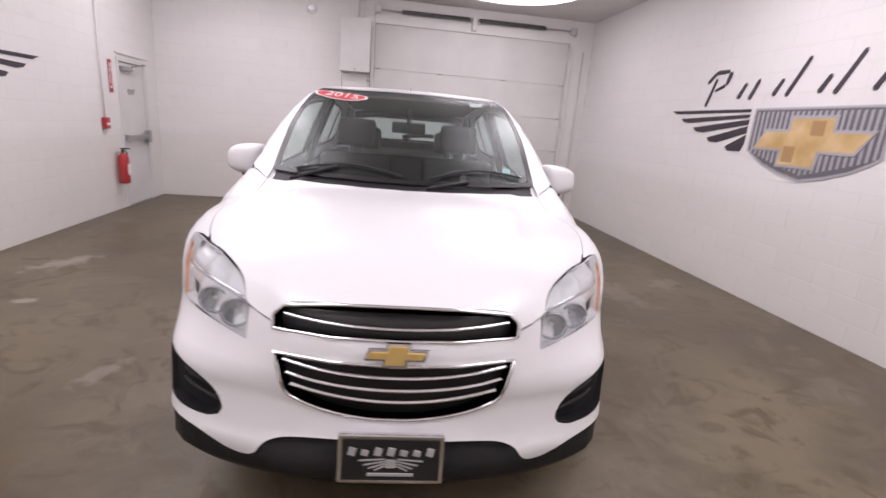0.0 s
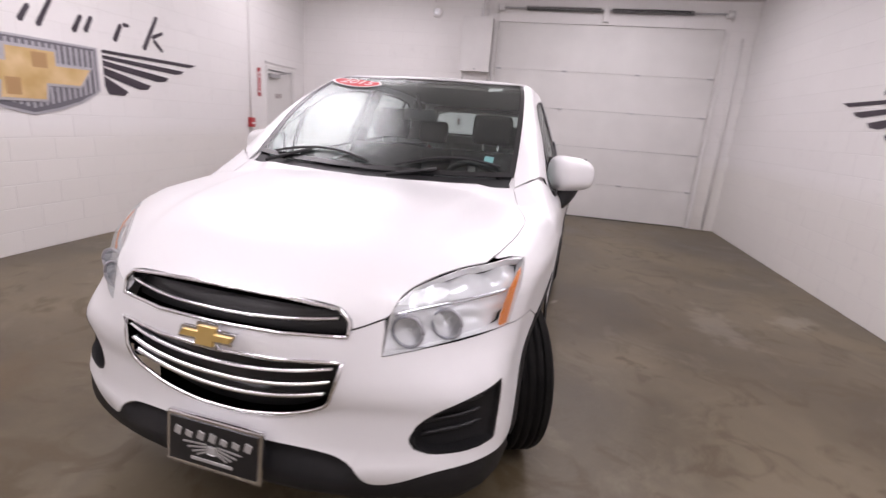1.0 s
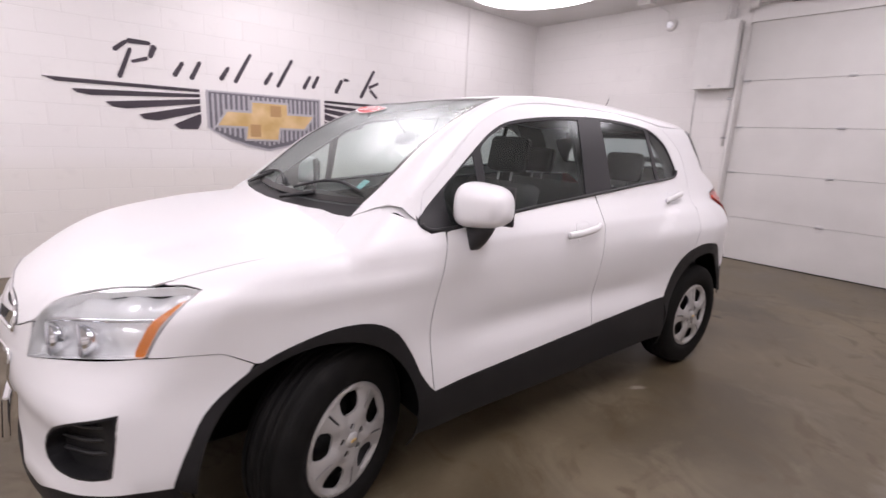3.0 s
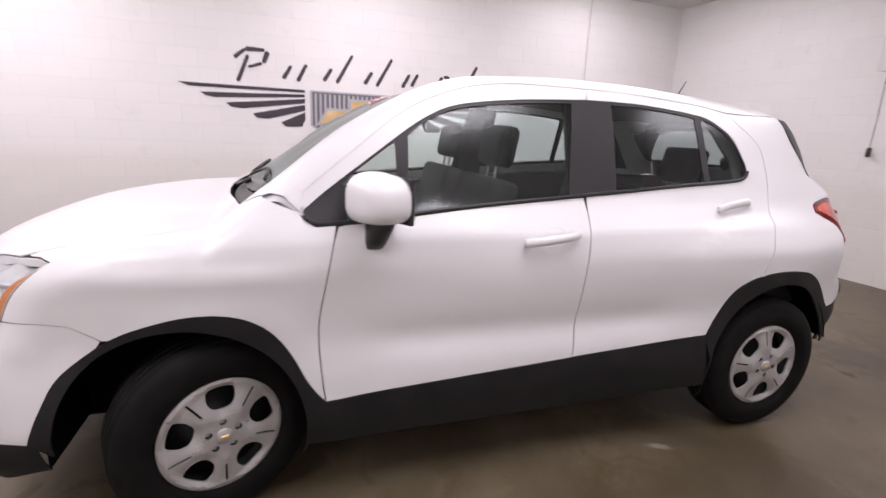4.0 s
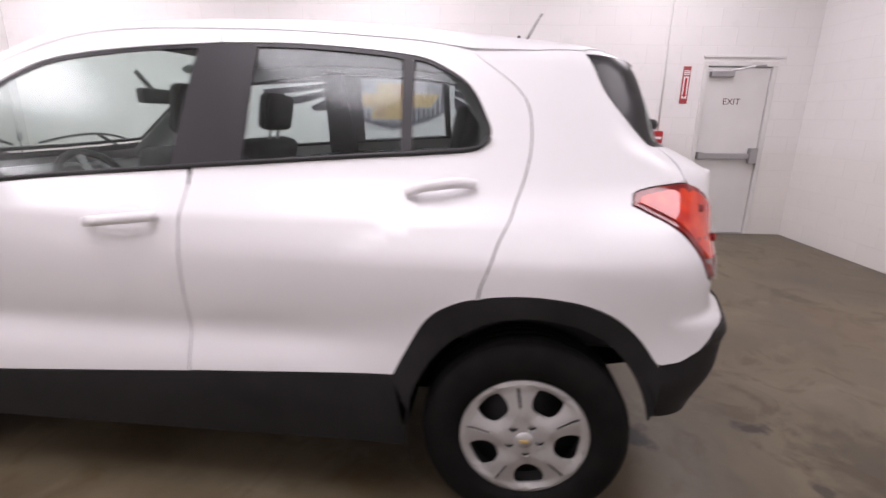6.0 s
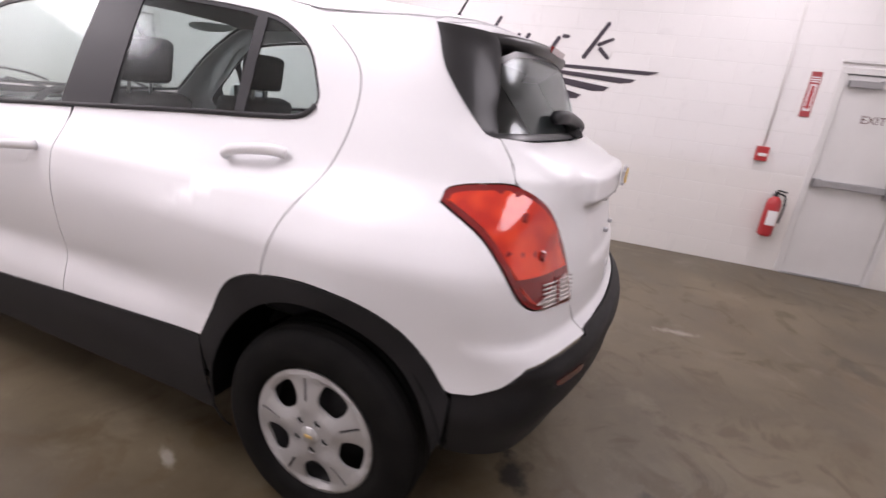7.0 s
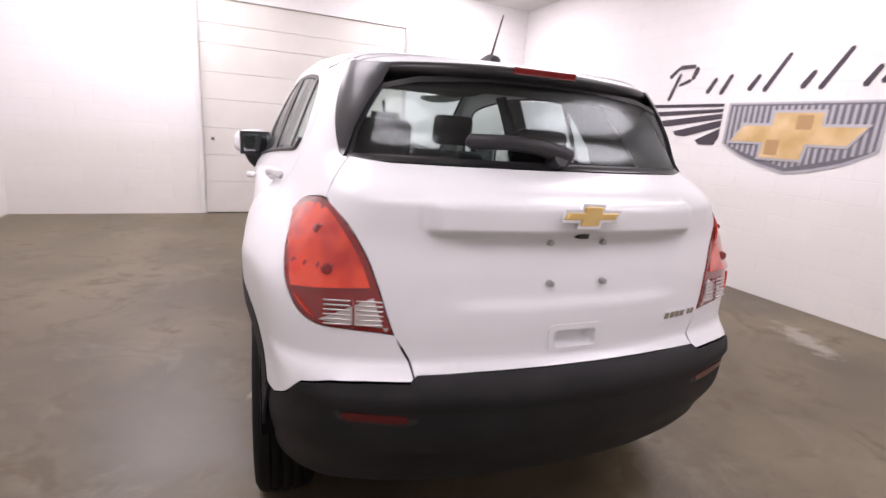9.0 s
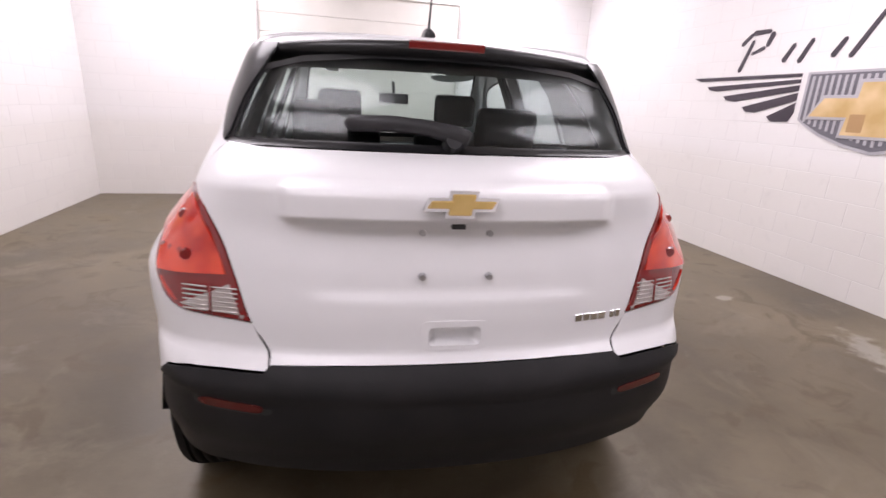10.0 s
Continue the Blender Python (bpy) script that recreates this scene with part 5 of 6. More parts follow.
for s, y, steer, spin in ((1, 0.0, 23, 0), (1, 2.56, 0, 27), (-1, 0.0, 23, 10), (-1, 2.56, 0, 40)):
    # the outer face is -y of the wheel's own axes
    m = pose((0.765 if y < 1 else 0.775) * s, y, 0.345, 0, 0, (90 if s > 0 else -90) + steer) @ pose(0, 0, 0, 0, spin, 0)
    wheel = new("wheel", rim_me)
    wheel.matrix_basis = m
    wheel.parent = car
    tagged(wheel, "black steel wheel with a silver five-spoke cover")
    for nm, me, mm, lab in (("tyre", tyre_me, Matrix(), "black all-season tyre"), ("hub_cover", cover_me, pose(0, -0.075, 0), "silver plastic wheel cover"), ("centre_cap", cap_me, pose(0, -0.073, 0), ""), ("cap_mark", bow_me, pose(0, -0.073, 0, 0, -spin), "")):
        o = new(nm, me)
        o.matrix_basis = mm
        o.parent = wheel
        tagged(o, lab)
    for k in range(5):
        a = math.radians(90 + 72 * k)
        o = new("lug_nut", lug_me)
        o.matrix_basis = pose(0.053 * math.cos(a), -0.07, 0.053 * math.sin(a))
        o.parent = wheel
    # inner liner of the arch
    bm = bmesh.new()
    seg = np.radians(np.linspace(-6 if y < 1 else 14, 186, 24))
    for rr, yc in ((0.45, y - 0.06 if y < 1 else y),):
        a = [bm.verts.new((0.852 * s, yc + rr * 0.95 * math.cos(t), 0.345 + rr * math.sin(t))) for t in seg]
        b = [bm.verts.new((0.50 * s, yc + rr * 0.95 * math.cos(t), 0.345 + rr * math.sin(t))) for t in seg]
        for k in range(len(seg) - 1):
            bm.faces.new((a[k], a[k + 1], b[k + 1], b[k]))
        bm.faces.new(b)
    part("arch_liner", bm, GAP, car, "black arch liner")


# ---- mirrors ----
MIRROR_GLASS = mat("mirror_glass", (0.42, 0.43, 0.45), 0.05, 1.0)
for s in (1, -1):
    bm = bmesh.new()
    bmesh.ops.create_uvsphere(bm, u_segments=28, v_segments=16, radius=1)
    for v in bm.verts:
        c = v.co
        k = lambda t, e: math.copysign(abs(t) ** e, t)
        x, y, z = k(c.x, 0.6) * 0.115, k(c.y, 0.8) * 0.105, k(c.z, 0.65) * 0.098
        if z < 0:
            z *= 0.75
        z *= 1.0 - 0.12 * (x / 0.115)
        if y > 0.04:
            y = 0.04 + (y - 0.04) * 0.25
        v.co = (x * s, y, z)
    if s < 0:
        bmesh.ops.reverse_faces(bm, faces=bm.faces[:])
    mirror_m = pose(0.905 * s, 0.583, 1.186, 0, 0, 27 * s)
    bm.transform(mirror_m)
    mirror_ob = part("door_mirror", bm, CAR_WHITE, car, "white door mirror on a black foot", True)
    bm = boxed((-0.108, -0.012, -0.070), (0.108, 0.008, 0.087), 0.010, 3, mirror_m @ pose(0, 0.052, 0))
    rimm = part("mirror_rim", bm, SATIN_BLACK, mirror_ob, "black rim")
    part("mirror_glass", boxed((-0.093, -0.002, -0.054), (0.093, 0.004, 0.07), 0.015, 2, mirror_m @ pose(0, 0.059, 0)), MIRROR_GLASS, rimm, "mirror glass")
    bm = bmesh.new()
    ring = []
    for (x, y, z, wx, wy) in ((0.89, 0.585, 1.12, 0.07, 0.055), (0.885, 0.58, 1.085, 0.06, 0.046), (0.875, 0.573, 1.05, 0.05, 0.04), (0.86, 0.565, 1.02, 0.038, 0.036), (0.84, 0.56, 1.025, 0.02, 0.03)):
        ring.append([bm.verts.new(((x + wx * math.cos(a)) * s, y + wy * math.sin(a), z)) for a in np.linspace(0, 2 * math.pi, 14, endpoint=False)])
    for u, v in zip(ring, ring[1:]):
        for k in range(14):
            bm.faces.new((u[k], u[(k + 1) % 14], v[(k + 1) % 14], v[k]))
    bm.faces.new(ring[0]), bm.faces.new(ring[-1])
    bmesh.ops.recalc_face_normals(bm, faces=bm.faces[:])
    part("mirror_foot", bm, SATIN_BLACK, mirror_ob, "black mirror foot", True)


# ---- cabin ----
CABIN = mat("cabin_black", (0.012, 0.012, 0.014), 0.65)
FABRIC = grained(mat("seat_fabric", (0.03, 0.03, 0.032), 0.9), [(0.3, (0.011, 0.011, 0.012)), (0.7, (0.022, 0.021, 0.023))], 30, 4, 0.4, 400)
HEADLINER = mat("headliner", (0.13, 0.125, 0.12), 0.9)
part("cabin_floor", boxed((-0.74, 0.40, 0.25), (0.74, 2.15, 0.31), 0.02), GAP, car, "dark floor pan")
part("firewall", boxed((-0.76, 0.02, 0.25), (0.76, 0.10, 1.05), 0.02), GAP, car)
part("engine_bay", boxed((-0.42, -0.80, 0.26), (0.42, 0.02, 0.78), 0.05), GAP, car)
part("boot_floor", boxed((-0.70, 2.2, 0.6), (0.70, 3.12, 0.72), 0.02), CABIN, car, "dark boot floor")
for s in (1, -1):
    body_in = [(0.44, 1.07), (0.44, 0.30), (2.08, 0.34), (2.16, 0.90), (2.9, 0.90), (2.9, 1.20), (2.3, 1.22), (1.44, 1.17)]
    shell("door_card", [skin(body_in, [], 0.08, -0.07, 0.02)], CABIN, car, "black inner door trim", [s])
    cp = [(2.42, 1.24), (2.80, 1.24), (2.70, 1.44), (2.60, 1.58), (2.2, 1.60), (2.34, 1.50), (2.44, 1.36)]
    shell("pillar_trim", [skin(cp, [], 0.06, -0.05, 0.015)], HEADLINER, car, "grey pillar trim", [s])
    bp = [(1.40, 1.16), (1.58, 1.17), (1.54, 1.62), (1.43, 1.62)]
    shell("pillar_trim", [skin(bp, [], 0.06, -0.04, 0.02)], CABIN, car, "dark pillar trim", [s])
head_half = [(0.0, 1.03), (0.3, 1.02), (0.45, 0.98), (0.56, 1.1), (0.56, 2.5), (0.40, 2.74), (0.0, 2.78)]
HEADL = head_half + [(-x, y) for x, y in head_half[1:-1]][::-1]
shell("headliner", [skin(HEADL, [], 0.1, -0.035, 0.015, "over")], HEADLINER, car, "grey fabric headliner")
bm = bmesh.new()
box(bm, (-0.74, 0.10, 0.80), (0.74, 0.62, 1.085), 0.06, 3)
box(bm, (0.20, 0.42, 1.03), (0.52, 0.66, 1.135), 0.04, 3)
box(bm, (-0.15, 0.5, 0.5), (0.15, 0.76, 1.06), 0.04, 2)
part("dashboard", bm, CABIN, car, "black moulded dashboard", True)
part("console", boxed((-0.13, 0.6, 0.3), (0.13, 1.5, 0.62), 0.04, 2), CABIN, car)
wheel_m = pose(0.36, 0.76, 1.03, -62)
path = [tuple(wheel_m @ Vector((0.185 * math.cos(a), 0.185 * math.sin(a), 0))) for a in np.linspace(0, 2 * math.pi, 33)]
steer = part("steering_wheel", tube(path, 0.016, 8), CABIN, car, "black steering wheel", True)
part("wheel_hub", boxed((-0.07, -0.055, -0.02), (0.07, 0.055, 0.025), 0.02, 2, wheel_m), CABIN, steer)
for a in (0, 180, 270):
    part("wheel_spoke", boxed((0.05, -0.02, -0.008), (0.18, 0.02, 0.008), 0.006, 1, wheel_m @ pose(0, 0, 0, 0, 0, a)), SILVER if a == 270 else CABIN, steer)


def seat(x, y, w, back_h, rests):
    bm = bmesh.new()
    box(bm, (x - w / 2, y - 0.48, 0.48), (x + w / 2, y + 0.06, 0.64), 0.06, 3)
    st = part("seat", bm, FABRIC, car, "black cloth car seat", True)
    bm = boxed((-w / 2, -0.065, 0.0), (w / 2, 0.065, back_h), 0.06, 3, pose(x, y, 0.60, -14))
    part("backrest", bm, FABRIC, st, smooth=True)
    for hx in rests:
        bm = boxed((-0.13, -0.045, 0.0), (0.13, 0.05, 0.19), 0.05, 3, pose(hx, y + 0.175, 0.60 + back_h * 0.97 + 0.05, -10))
        part("headrest", bm, FABRIC, st, smooth=True)
        for dx in (-0.05, 0.05):
            part("headrest_post", rod((hx + dx, y + 0.16, 0.55 + back_h), (hx + dx, y + 0.19, 0.72 + back_h), 0.007), STEEL, st)


seat(0.36, 1.04, 0.50, 0.65, (0.36,))
seat(-0.36, 1.04, 0.50, 0.65, (-0.36,))
seat(0.0, 2.12, 1.24, 0.58, (0.38, -0.38))
rv = part("inside_mirror", boxed((-0.105, -0.02, -0.035), (0.105, 0.02, 0.035), 0.018, 2, pose(0, 0.80, 1.435)), SATIN_BLACK, car, "black inside mirror")
part("mirror_stalk", rod((0, 0.79, 1.46), (0, 0.72, 1.545), 0.012), SATIN_BLACK, rv)
part("underbody", boxed((-0.50, -0.75, 0.27), (0.50, 2.9, 0.33), 0.02), GAP, car, "dark underbody")


# ---- things on the walls ----
def on_wall(side, a, z):
    """Axes on a wall's inner face: x to the right as seen from inside, z up, -y into the room."""
    return {"W": pose(WEST + 0.004, a, z, 0, 0, 90), "E": pose(EAST - 0.004, a, z, 0, 0, -90), "N": pose(a, NORTH - 0.004, z), "S": pose(a, SOUTH + 0.004, z, 0, 0, 180)}[side]


def overhead_door(name, side, opening, joints, hinge_x, label, paint=DOOR_PAINT):
    a, b, top = opening
    w = b - a
    m = on_wall(side, a if side == "N" else b, 0)
    door = thing(name, label, "overhead door", m, kind="structure")
    zs = [0.0] + joints + [top]
    for k, (z0, z1) in enumerate(zip(zs, zs[1:])):
        bm = bmesh.new()
        box(bm, (0.004, 0.035, z0 + 0.002), (w - 0.004, 0.085, z1 - 0.0015), 0.004, 2)
        part("door_panel", bm, paint, door, "white ribbed door section")
    for z in joints:
        for hx in hinge_x:
            h = part("hinge", boxed((hx - 0.035, 0.026, z - 0.045), (hx + 0.035, 0.035, z + 0.045), 0.003), GREY_PAINT, door, "galvanised hinge")
            part("hinge_pin", rod((hx - 0.04, 0.020, z), (hx + 0.04, 0.020, z), 0.011, seg=10), STEEL, h)
    for sx in (-0.035, w + 0.035):
        part("track", boxed((sx - 0.022, -0.05, 0.02), (sx + 0.022, -0.004, top - 0.05), 0.004), GREY_PAINT, door, "steel roller track")
    part("bottom_seal", boxed((0.004, 0.03, 0.002), (w - 0.004, 0.09, 0.012)), RUBBER, door)
    return door


door_1 = overhead_door("door_1", "N", N_DOOR, [0.575, 1.161, 1.741, 2.318], (0.06, 1.122, 2.248, 3.31), "closed white sectional overhead door with hinges")
# spring shaft over the north door
m = on_wall("N", 0, 3.21)
shaft = thing("spring_shaft", "dark coiled spring shaft above the overhead door", "door spring", m)
part("shaft", rod((-0.2, -0.07, 0), (3.2, -0.07, 0), 0.013), STEEL, shaft)
for x0, x1 in ((0.22, 1.36), (1.52, 2.68)):
    path = []
    turns = int((x1 - x0) / 0.030)
    for k in range(turns * 8 + 1):
        a = k * math.pi / 4
        path.append((x0 + (x1 - x0) * k / (turns * 8), -0.07 + 0.032 * math.cos(a), 0.032 * math.sin(a)))
    part("spring", tube(path, 0.008, 5), SATIN_BLACK, shaft, "black coil spring", True)
part("centre_bracket", boxed((1.40, -0.09, -0.16), (1.48, -0.004, 0.05), 0.006), GREY_PAINT, shaft)
for x in (-0.16, 3.17):
    part("cable_drum", rod((x - 0.04, -0.07, 0), (x + 0.04, -0.07, 0), 0.06, 0.05), GREY_PAINT, shaft)
    part("end_bracket", boxed((x - 0.006 + math.copysign(0.06, x), -0.10, -0.08), (x + 0.006 + math.copysign(0.06, x), -0.004, 0.06), 0.002), GREY_PAINT, shaft)

# electrical box with its conduits
ebox = thing("electrical_box", "grey painted wall-mounted electrical box", "electrical box", on_wall("N", -0.51, 2.62))
part("body", boxed((-0.235, -0.19, -0.395), (0.235, -0.003, 0.415), 0.008, 2), GREY_PAINT, ebox)
part("cover", boxed((-0.242, -0.202, -0.40), (0.242, -0.19, 0.42), 0.006, 2), GREY_PAINT, ebox, "flat front cover")
part("latch", boxed((-0.015, -0.208, -0.38), (0.015, -0.202, -0.355), 0.003), STEEL, ebox)
part("conduit", tube(smooth_line([(0.05, -0.09, 0.41), (0.05, -0.09, 0.55), (0.07, -0.08, CEIL - 2.63)], 4), 0.02, 10), GREY_PAINT, ebox, smooth=True)
pipe = thing("conduit", "thin grey painted conduit beside the overhead door", "conduit", on_wall("N", -0.29, 0))
part("pipe", tube([(0, -0.03, 1.5), (0, -0.03, 1.9), (0, -0.03, 2.23)], 0.014, 10), GREY_PAINT, pipe, smooth=True)
for z in (1.6, 2.1):
    part("pipe_clip", boxed((-0.03, -0.046, z - 0.012), (0.03, -0.003, z + 0.012), 0.004), STEEL, pipe)
horn = thing("alarm_horn", "round grey wall horn under the ceiling", "horn", on_wall("N", -1.22, 3.12))
bm = bmesh.new()
cyl(bm, (0, -0.003, 0), (0, -0.05, 0), 0.085, 0.075, 28)
part("body", bm, GREY_PAINT, horn, smooth=False)
part("grille", rod((0, -0.05, 0), (0, -0.058, 0), 0.05, 0.045, 24), STEEL, horn, "round grille")
part("cable", tube(smooth_line([(0.0, -0.03, 0.05), (-0.05, -0.02, 0.12), (-0.03, -0.06, 0.16), (-0.16, -0.30, 0.26)], 5), 0.007, 6), GREY_PAINT, horn, "grey cable", True)
part("junction_box", boxed((-0.30, -0.46, 0.21), (-0.12, -0.28, 0.278), 0.01, 2), GREY_PAINT, horn, "ceiling junction box")
pipe = thing("ceiling_conduit", "grey conduit along the ceiling to the electrical box", "conduit", pose(-0.42, 0, CEIL))
part("pipe", tube(smooth_line([(-0.25, 3.4, -0.025), (-0.10, 4.6, -0.025), (0.0, 6.02, -0.03), (0.03, 6.23, -0.07), (0.035, 6.25, -0.2), (0.035, 6.25, -0.355)], 5), 0.014, 8), GREY_PAINT, pipe, smooth=True)
pipe = thing("conduit", "white painted conduit high on the block wall", "conduit", on_wall("N", 3.42, 0))
part("pipe", tube([(0, -0.03, 0.02), (0, -0.03, 1.6), (0, -0.03, 2.9)], 0.014, 10), GREY_PAINT, pipe, smooth=True)

# pendant switch on its cord under the electrical box
pend = thing("pendant_switch", "small black pendant switch hanging on a thin cord", "switch", on_wall("N", -0.72, 1.36))
part("body", boxed((-0.02, -0.075, 0.0), (0.02, -0.04, 0.10), 0.008, 2), SATIN_BLACK, pend)
part("button", rod((0, -0.075, 0.065), (0, -0.082, 0.065), 0.009), RED_PAINT, pend, "small red button")
part("cord", tube(smooth_line([(0, -0.058, 0.09), (0.004, -0.06, 0.4), (-0.002, -0.06, 0.7), (0, -0.06, 0.875)], 4), 0.004, 6), SATIN_BLACK, pend, "thin black cord", True)

# south door
door_2 = overhead_door("door_2", "S", S_DOOR, [0.45, 0.82, 1.19, 1.57, 1.92, 2.28, 2.53], (), "closed off-white sectional overhead door", CREAM_PAINT)
part("lock", rod((0.12, 0.035, 1.04), (0.12, 0.015, 1.04), 0.022, 0.018), SATIN_BLACK, door_2, "small dark lock")

# exit door
a, b, top = X_DOOR
w = b - a
exit_door = thing("door_3", "closed white steel exit door with a panic bar", "exit door", on_wall("W", a, 0), kind="structure")
leaf = part("door_leaf", boxed((0.012, 0.012, 0.012), (w - 0.012, 0.055, top - 0.012), 0.003), DOOR_PAINT, exit_door, "white steel leaf")
for lo, hi in (((-0.05, -0.012, 0.002), (0.004, 0.06, top - 0.003)), ((w - 0.004, -0.012, 0.002), (w + 0.05, 0.06, top - 0.003)), ((-0.05, -0.012, top - 0.003), (w + 0.05, 0.06, top + 0.05))):
    part("door_frame", boxed(lo, hi, 0.004), DOOR_PAINT, exit_door)
part("lintel_strip", boxed((-0.07, -0.02, top + 0.09), (w + 0.12, -0.002, top + 0.115), 0.003), GREY_PAINT, exit_door, "thin strip over the frame")
bar = part("panic_bar", boxed((0.02, -0.055, 0.93), (w - 0.12, -0.02, 0.995), 0.01, 2), STEEL, leaf, "steel panic bar")
part("bar_end", boxed((w - 0.13, -0.075, 0.88), (w - 0.035, -0.012, 1.06), 0.015, 2), STEEL, leaf, "latch case")
part("bar_end", boxed((0.015, -0.06, 0.92), (0.07, 0.012, 1.005), 0.01, 2), STEEL, leaf)
part("bar_mount", boxed((w * 0.45, -0.03, 0.935), (w * 0.55, 0.012, 0.99)), STEEL, leaf)
part("door_closer", boxed((0.03, -0.05, top - 0.12), (0.30, 0.012, top - 0.06), 0.012, 2), STEEL, leaf, "grey door closer")
part("closer_arm", tube([(0.26, -0.055, top - 0.055), (0.46, -0.15, top - 0.01), (0.64, -0.03, top + 0.01)], 0.010, 8), STEEL, leaf)
part("threshold", boxed((-0.002, -0.03, 0.001), (w + 0.002, 0.08, 0.010), 0.002), STEEL, exit_door, "steel threshold")


# second door near the south end
a, b, top = H_DOOR
w = b - a
side_door = thing("door_4", "closed white steel door with three butt hinges", "door", on_wall("S", b, 0), kind="structure")
leaf_2 = part("door_leaf", boxed((0.012, 0.012, 0.012), (w - 0.012, 0.055, top - 0.012), 0.003), DOOR_PAINT, side_door, "white steel leaf")
for lo, hi in (((-0.05, -0.012, 0.002), (0.004, 0.06, top - 0.003)), ((w - 0.004, -0.012, 0.002), (w + 0.05, 0.06, top - 0.003)), ((-0.05, -0.012, top - 0.003), (w + 0.05, 0.06, top + 0.05))):
    part("door_frame", boxed(lo, hi, 0.004), DOOR_PAINT, side_door)
for z in (0.30, 1.04, 1.80):
    part("hinge", boxed((w - 0.03, -0.022, z - 0.055), (w + 0.012, 0.012, z + 0.055), 0.006, 2), STEEL, side_door, "steel butt hinge")
part("door_knob", rod((0.07, 0.012, 0.98), (0.07, -0.05, 0.98), 0.018, 0.026), STEEL, leaf_2, "steel knob")
a, b, top = X_DOOR
w = b - a


def lettering(name, body_text, size, m, material, parent, label):
    cu = bpy.data.curves.new(name, "FONT")
    cu.body, cu.size, cu.extrude, cu.align_x, cu.align_y = body_text, size, 0.001, "CENTER", "CENTER"
    cu.materials.append(material)
    ob = new(name, cu)
    ob.matrix_basis = m
    ob.parent = parent
    return tagged(ob, label)


lettering("exit_sign", "EXIT", 0.10, pose(w * 0.45, 0.0105, 1.588, 90), EXIT_INK, leaf, "dark red exit lettering")

# sign strip, alarm pull station and extinguisher
strip = thing("extinguisher_sign", "narrow red and white wall sign over the extinguisher", "sign", on_wall("W", 4.88, 1.562))
part("panel", boxed((-0.044, -0.008, 0.0), (0.044, -0.003, 0.413), 0.001), SIGN_RED, strip)
part("white_field", boxed((-0.029, -0.010, 0.055), (0.029, -0.008, 0.30)), WHITE_INK, strip, "white field")
part("arrow", plate([(-0.014, 0.285), (-0.014, 0.10), (-0.028, 0.10), (0, 0.065), (0.028, 0.10), (0.014, 0.10), (0.014, 0.285)], 0.0022, pose(0, -0.0098, 0)), RED_PAINT, strip, "red arrow")
for k in range(3):
    part("letter_bar", boxed((-0.036, -0.010, 0.318 + k * 0.02), (0.036, -0.008, 0.328 + k * 0.02)), WHITE_INK, strip)
pull = thing("fire_alarm", "red fire alarm pull station with a conduit", "fire alarm", on_wall("W", 4.625, 1.172))
part("body", boxed((-0.055, -0.055, -0.07), (0.055, -0.003, 0.07), 0.008, 2), RED_PAINT, pull)
part("pull_bar", boxed((-0.04, -0.066, -0.025), (0.04, -0.055, 0.005), 0.004), WHITE_INK, pull, "white pull bar")
part("conduit", tube([(0, -0.02, 0.07), (0, -0.02, 1.0), (0, -0.02, CEIL - 1.175)], 0.010, 8), WALL_PAINT, pull, "white painted conduit", True)
ext = thing("fire_extinguisher", "red fire extinguisher hanging on the wall", "fire extinguisher", on_wall("W", 4.85, 0.369))
bm = bmesh.new()
rings = []
for rr, zz in ((0.05, 0.0), (0.066, 0.012), (0.068, 0.03), (0.068, 0.33), (0.060, 0.37), (0.035, 0.40), (0.022, 0.41)):
    rings.append([bm.verts.new((rr * math.cos(t), -0.09 + rr * math.sin(t), zz)) for t in np.linspace(0, 2 * math.pi, 24, endpoint=False)])
for u, v in zip(rings, rings[1:]):
    for k in range(24):
        bm.faces.new((u[k], u[(k + 1) % 24], v[(k + 1) % 24], v[k]))
bm.faces.new(rings[0][::-1]), bm.faces.new(rings[-1])
part("cylinder", bm, RED_PAINT, ext, "red steel cylinder", True)
part("label", boxed((-0.045, -0.165, 0.12), (0.045, -0.157, 0.27), 0.004), WHITE_INK, ext, "white label")
part("valve", rod((0, -0.09, 0.41), (0, -0.09, 0.46), 0.02), SATIN_BLACK, ext, "black valve")
part("handle", boxed((-0.015, -0.17, 0.46), (0.015, -0.05, 0.475), 0.004, 1, pose(0, 0, 0, 0, 0, 20)), SATIN_BLACK, ext)
part("hose", tube(smooth_line([(0.02, -0.09, 0.44), (0.075, -0.10, 0.42), (0.09, -0.11, 0.30), (0.078, -0.12, 0.15)], 4), 0.009, 8), SATIN_BLACK, ext, "black hose", True)
part("wall_hook", boxed((-0.012, -0.09, 0.40), (0.012, -0.003, 0.43), 0.003), STEEL, ext)


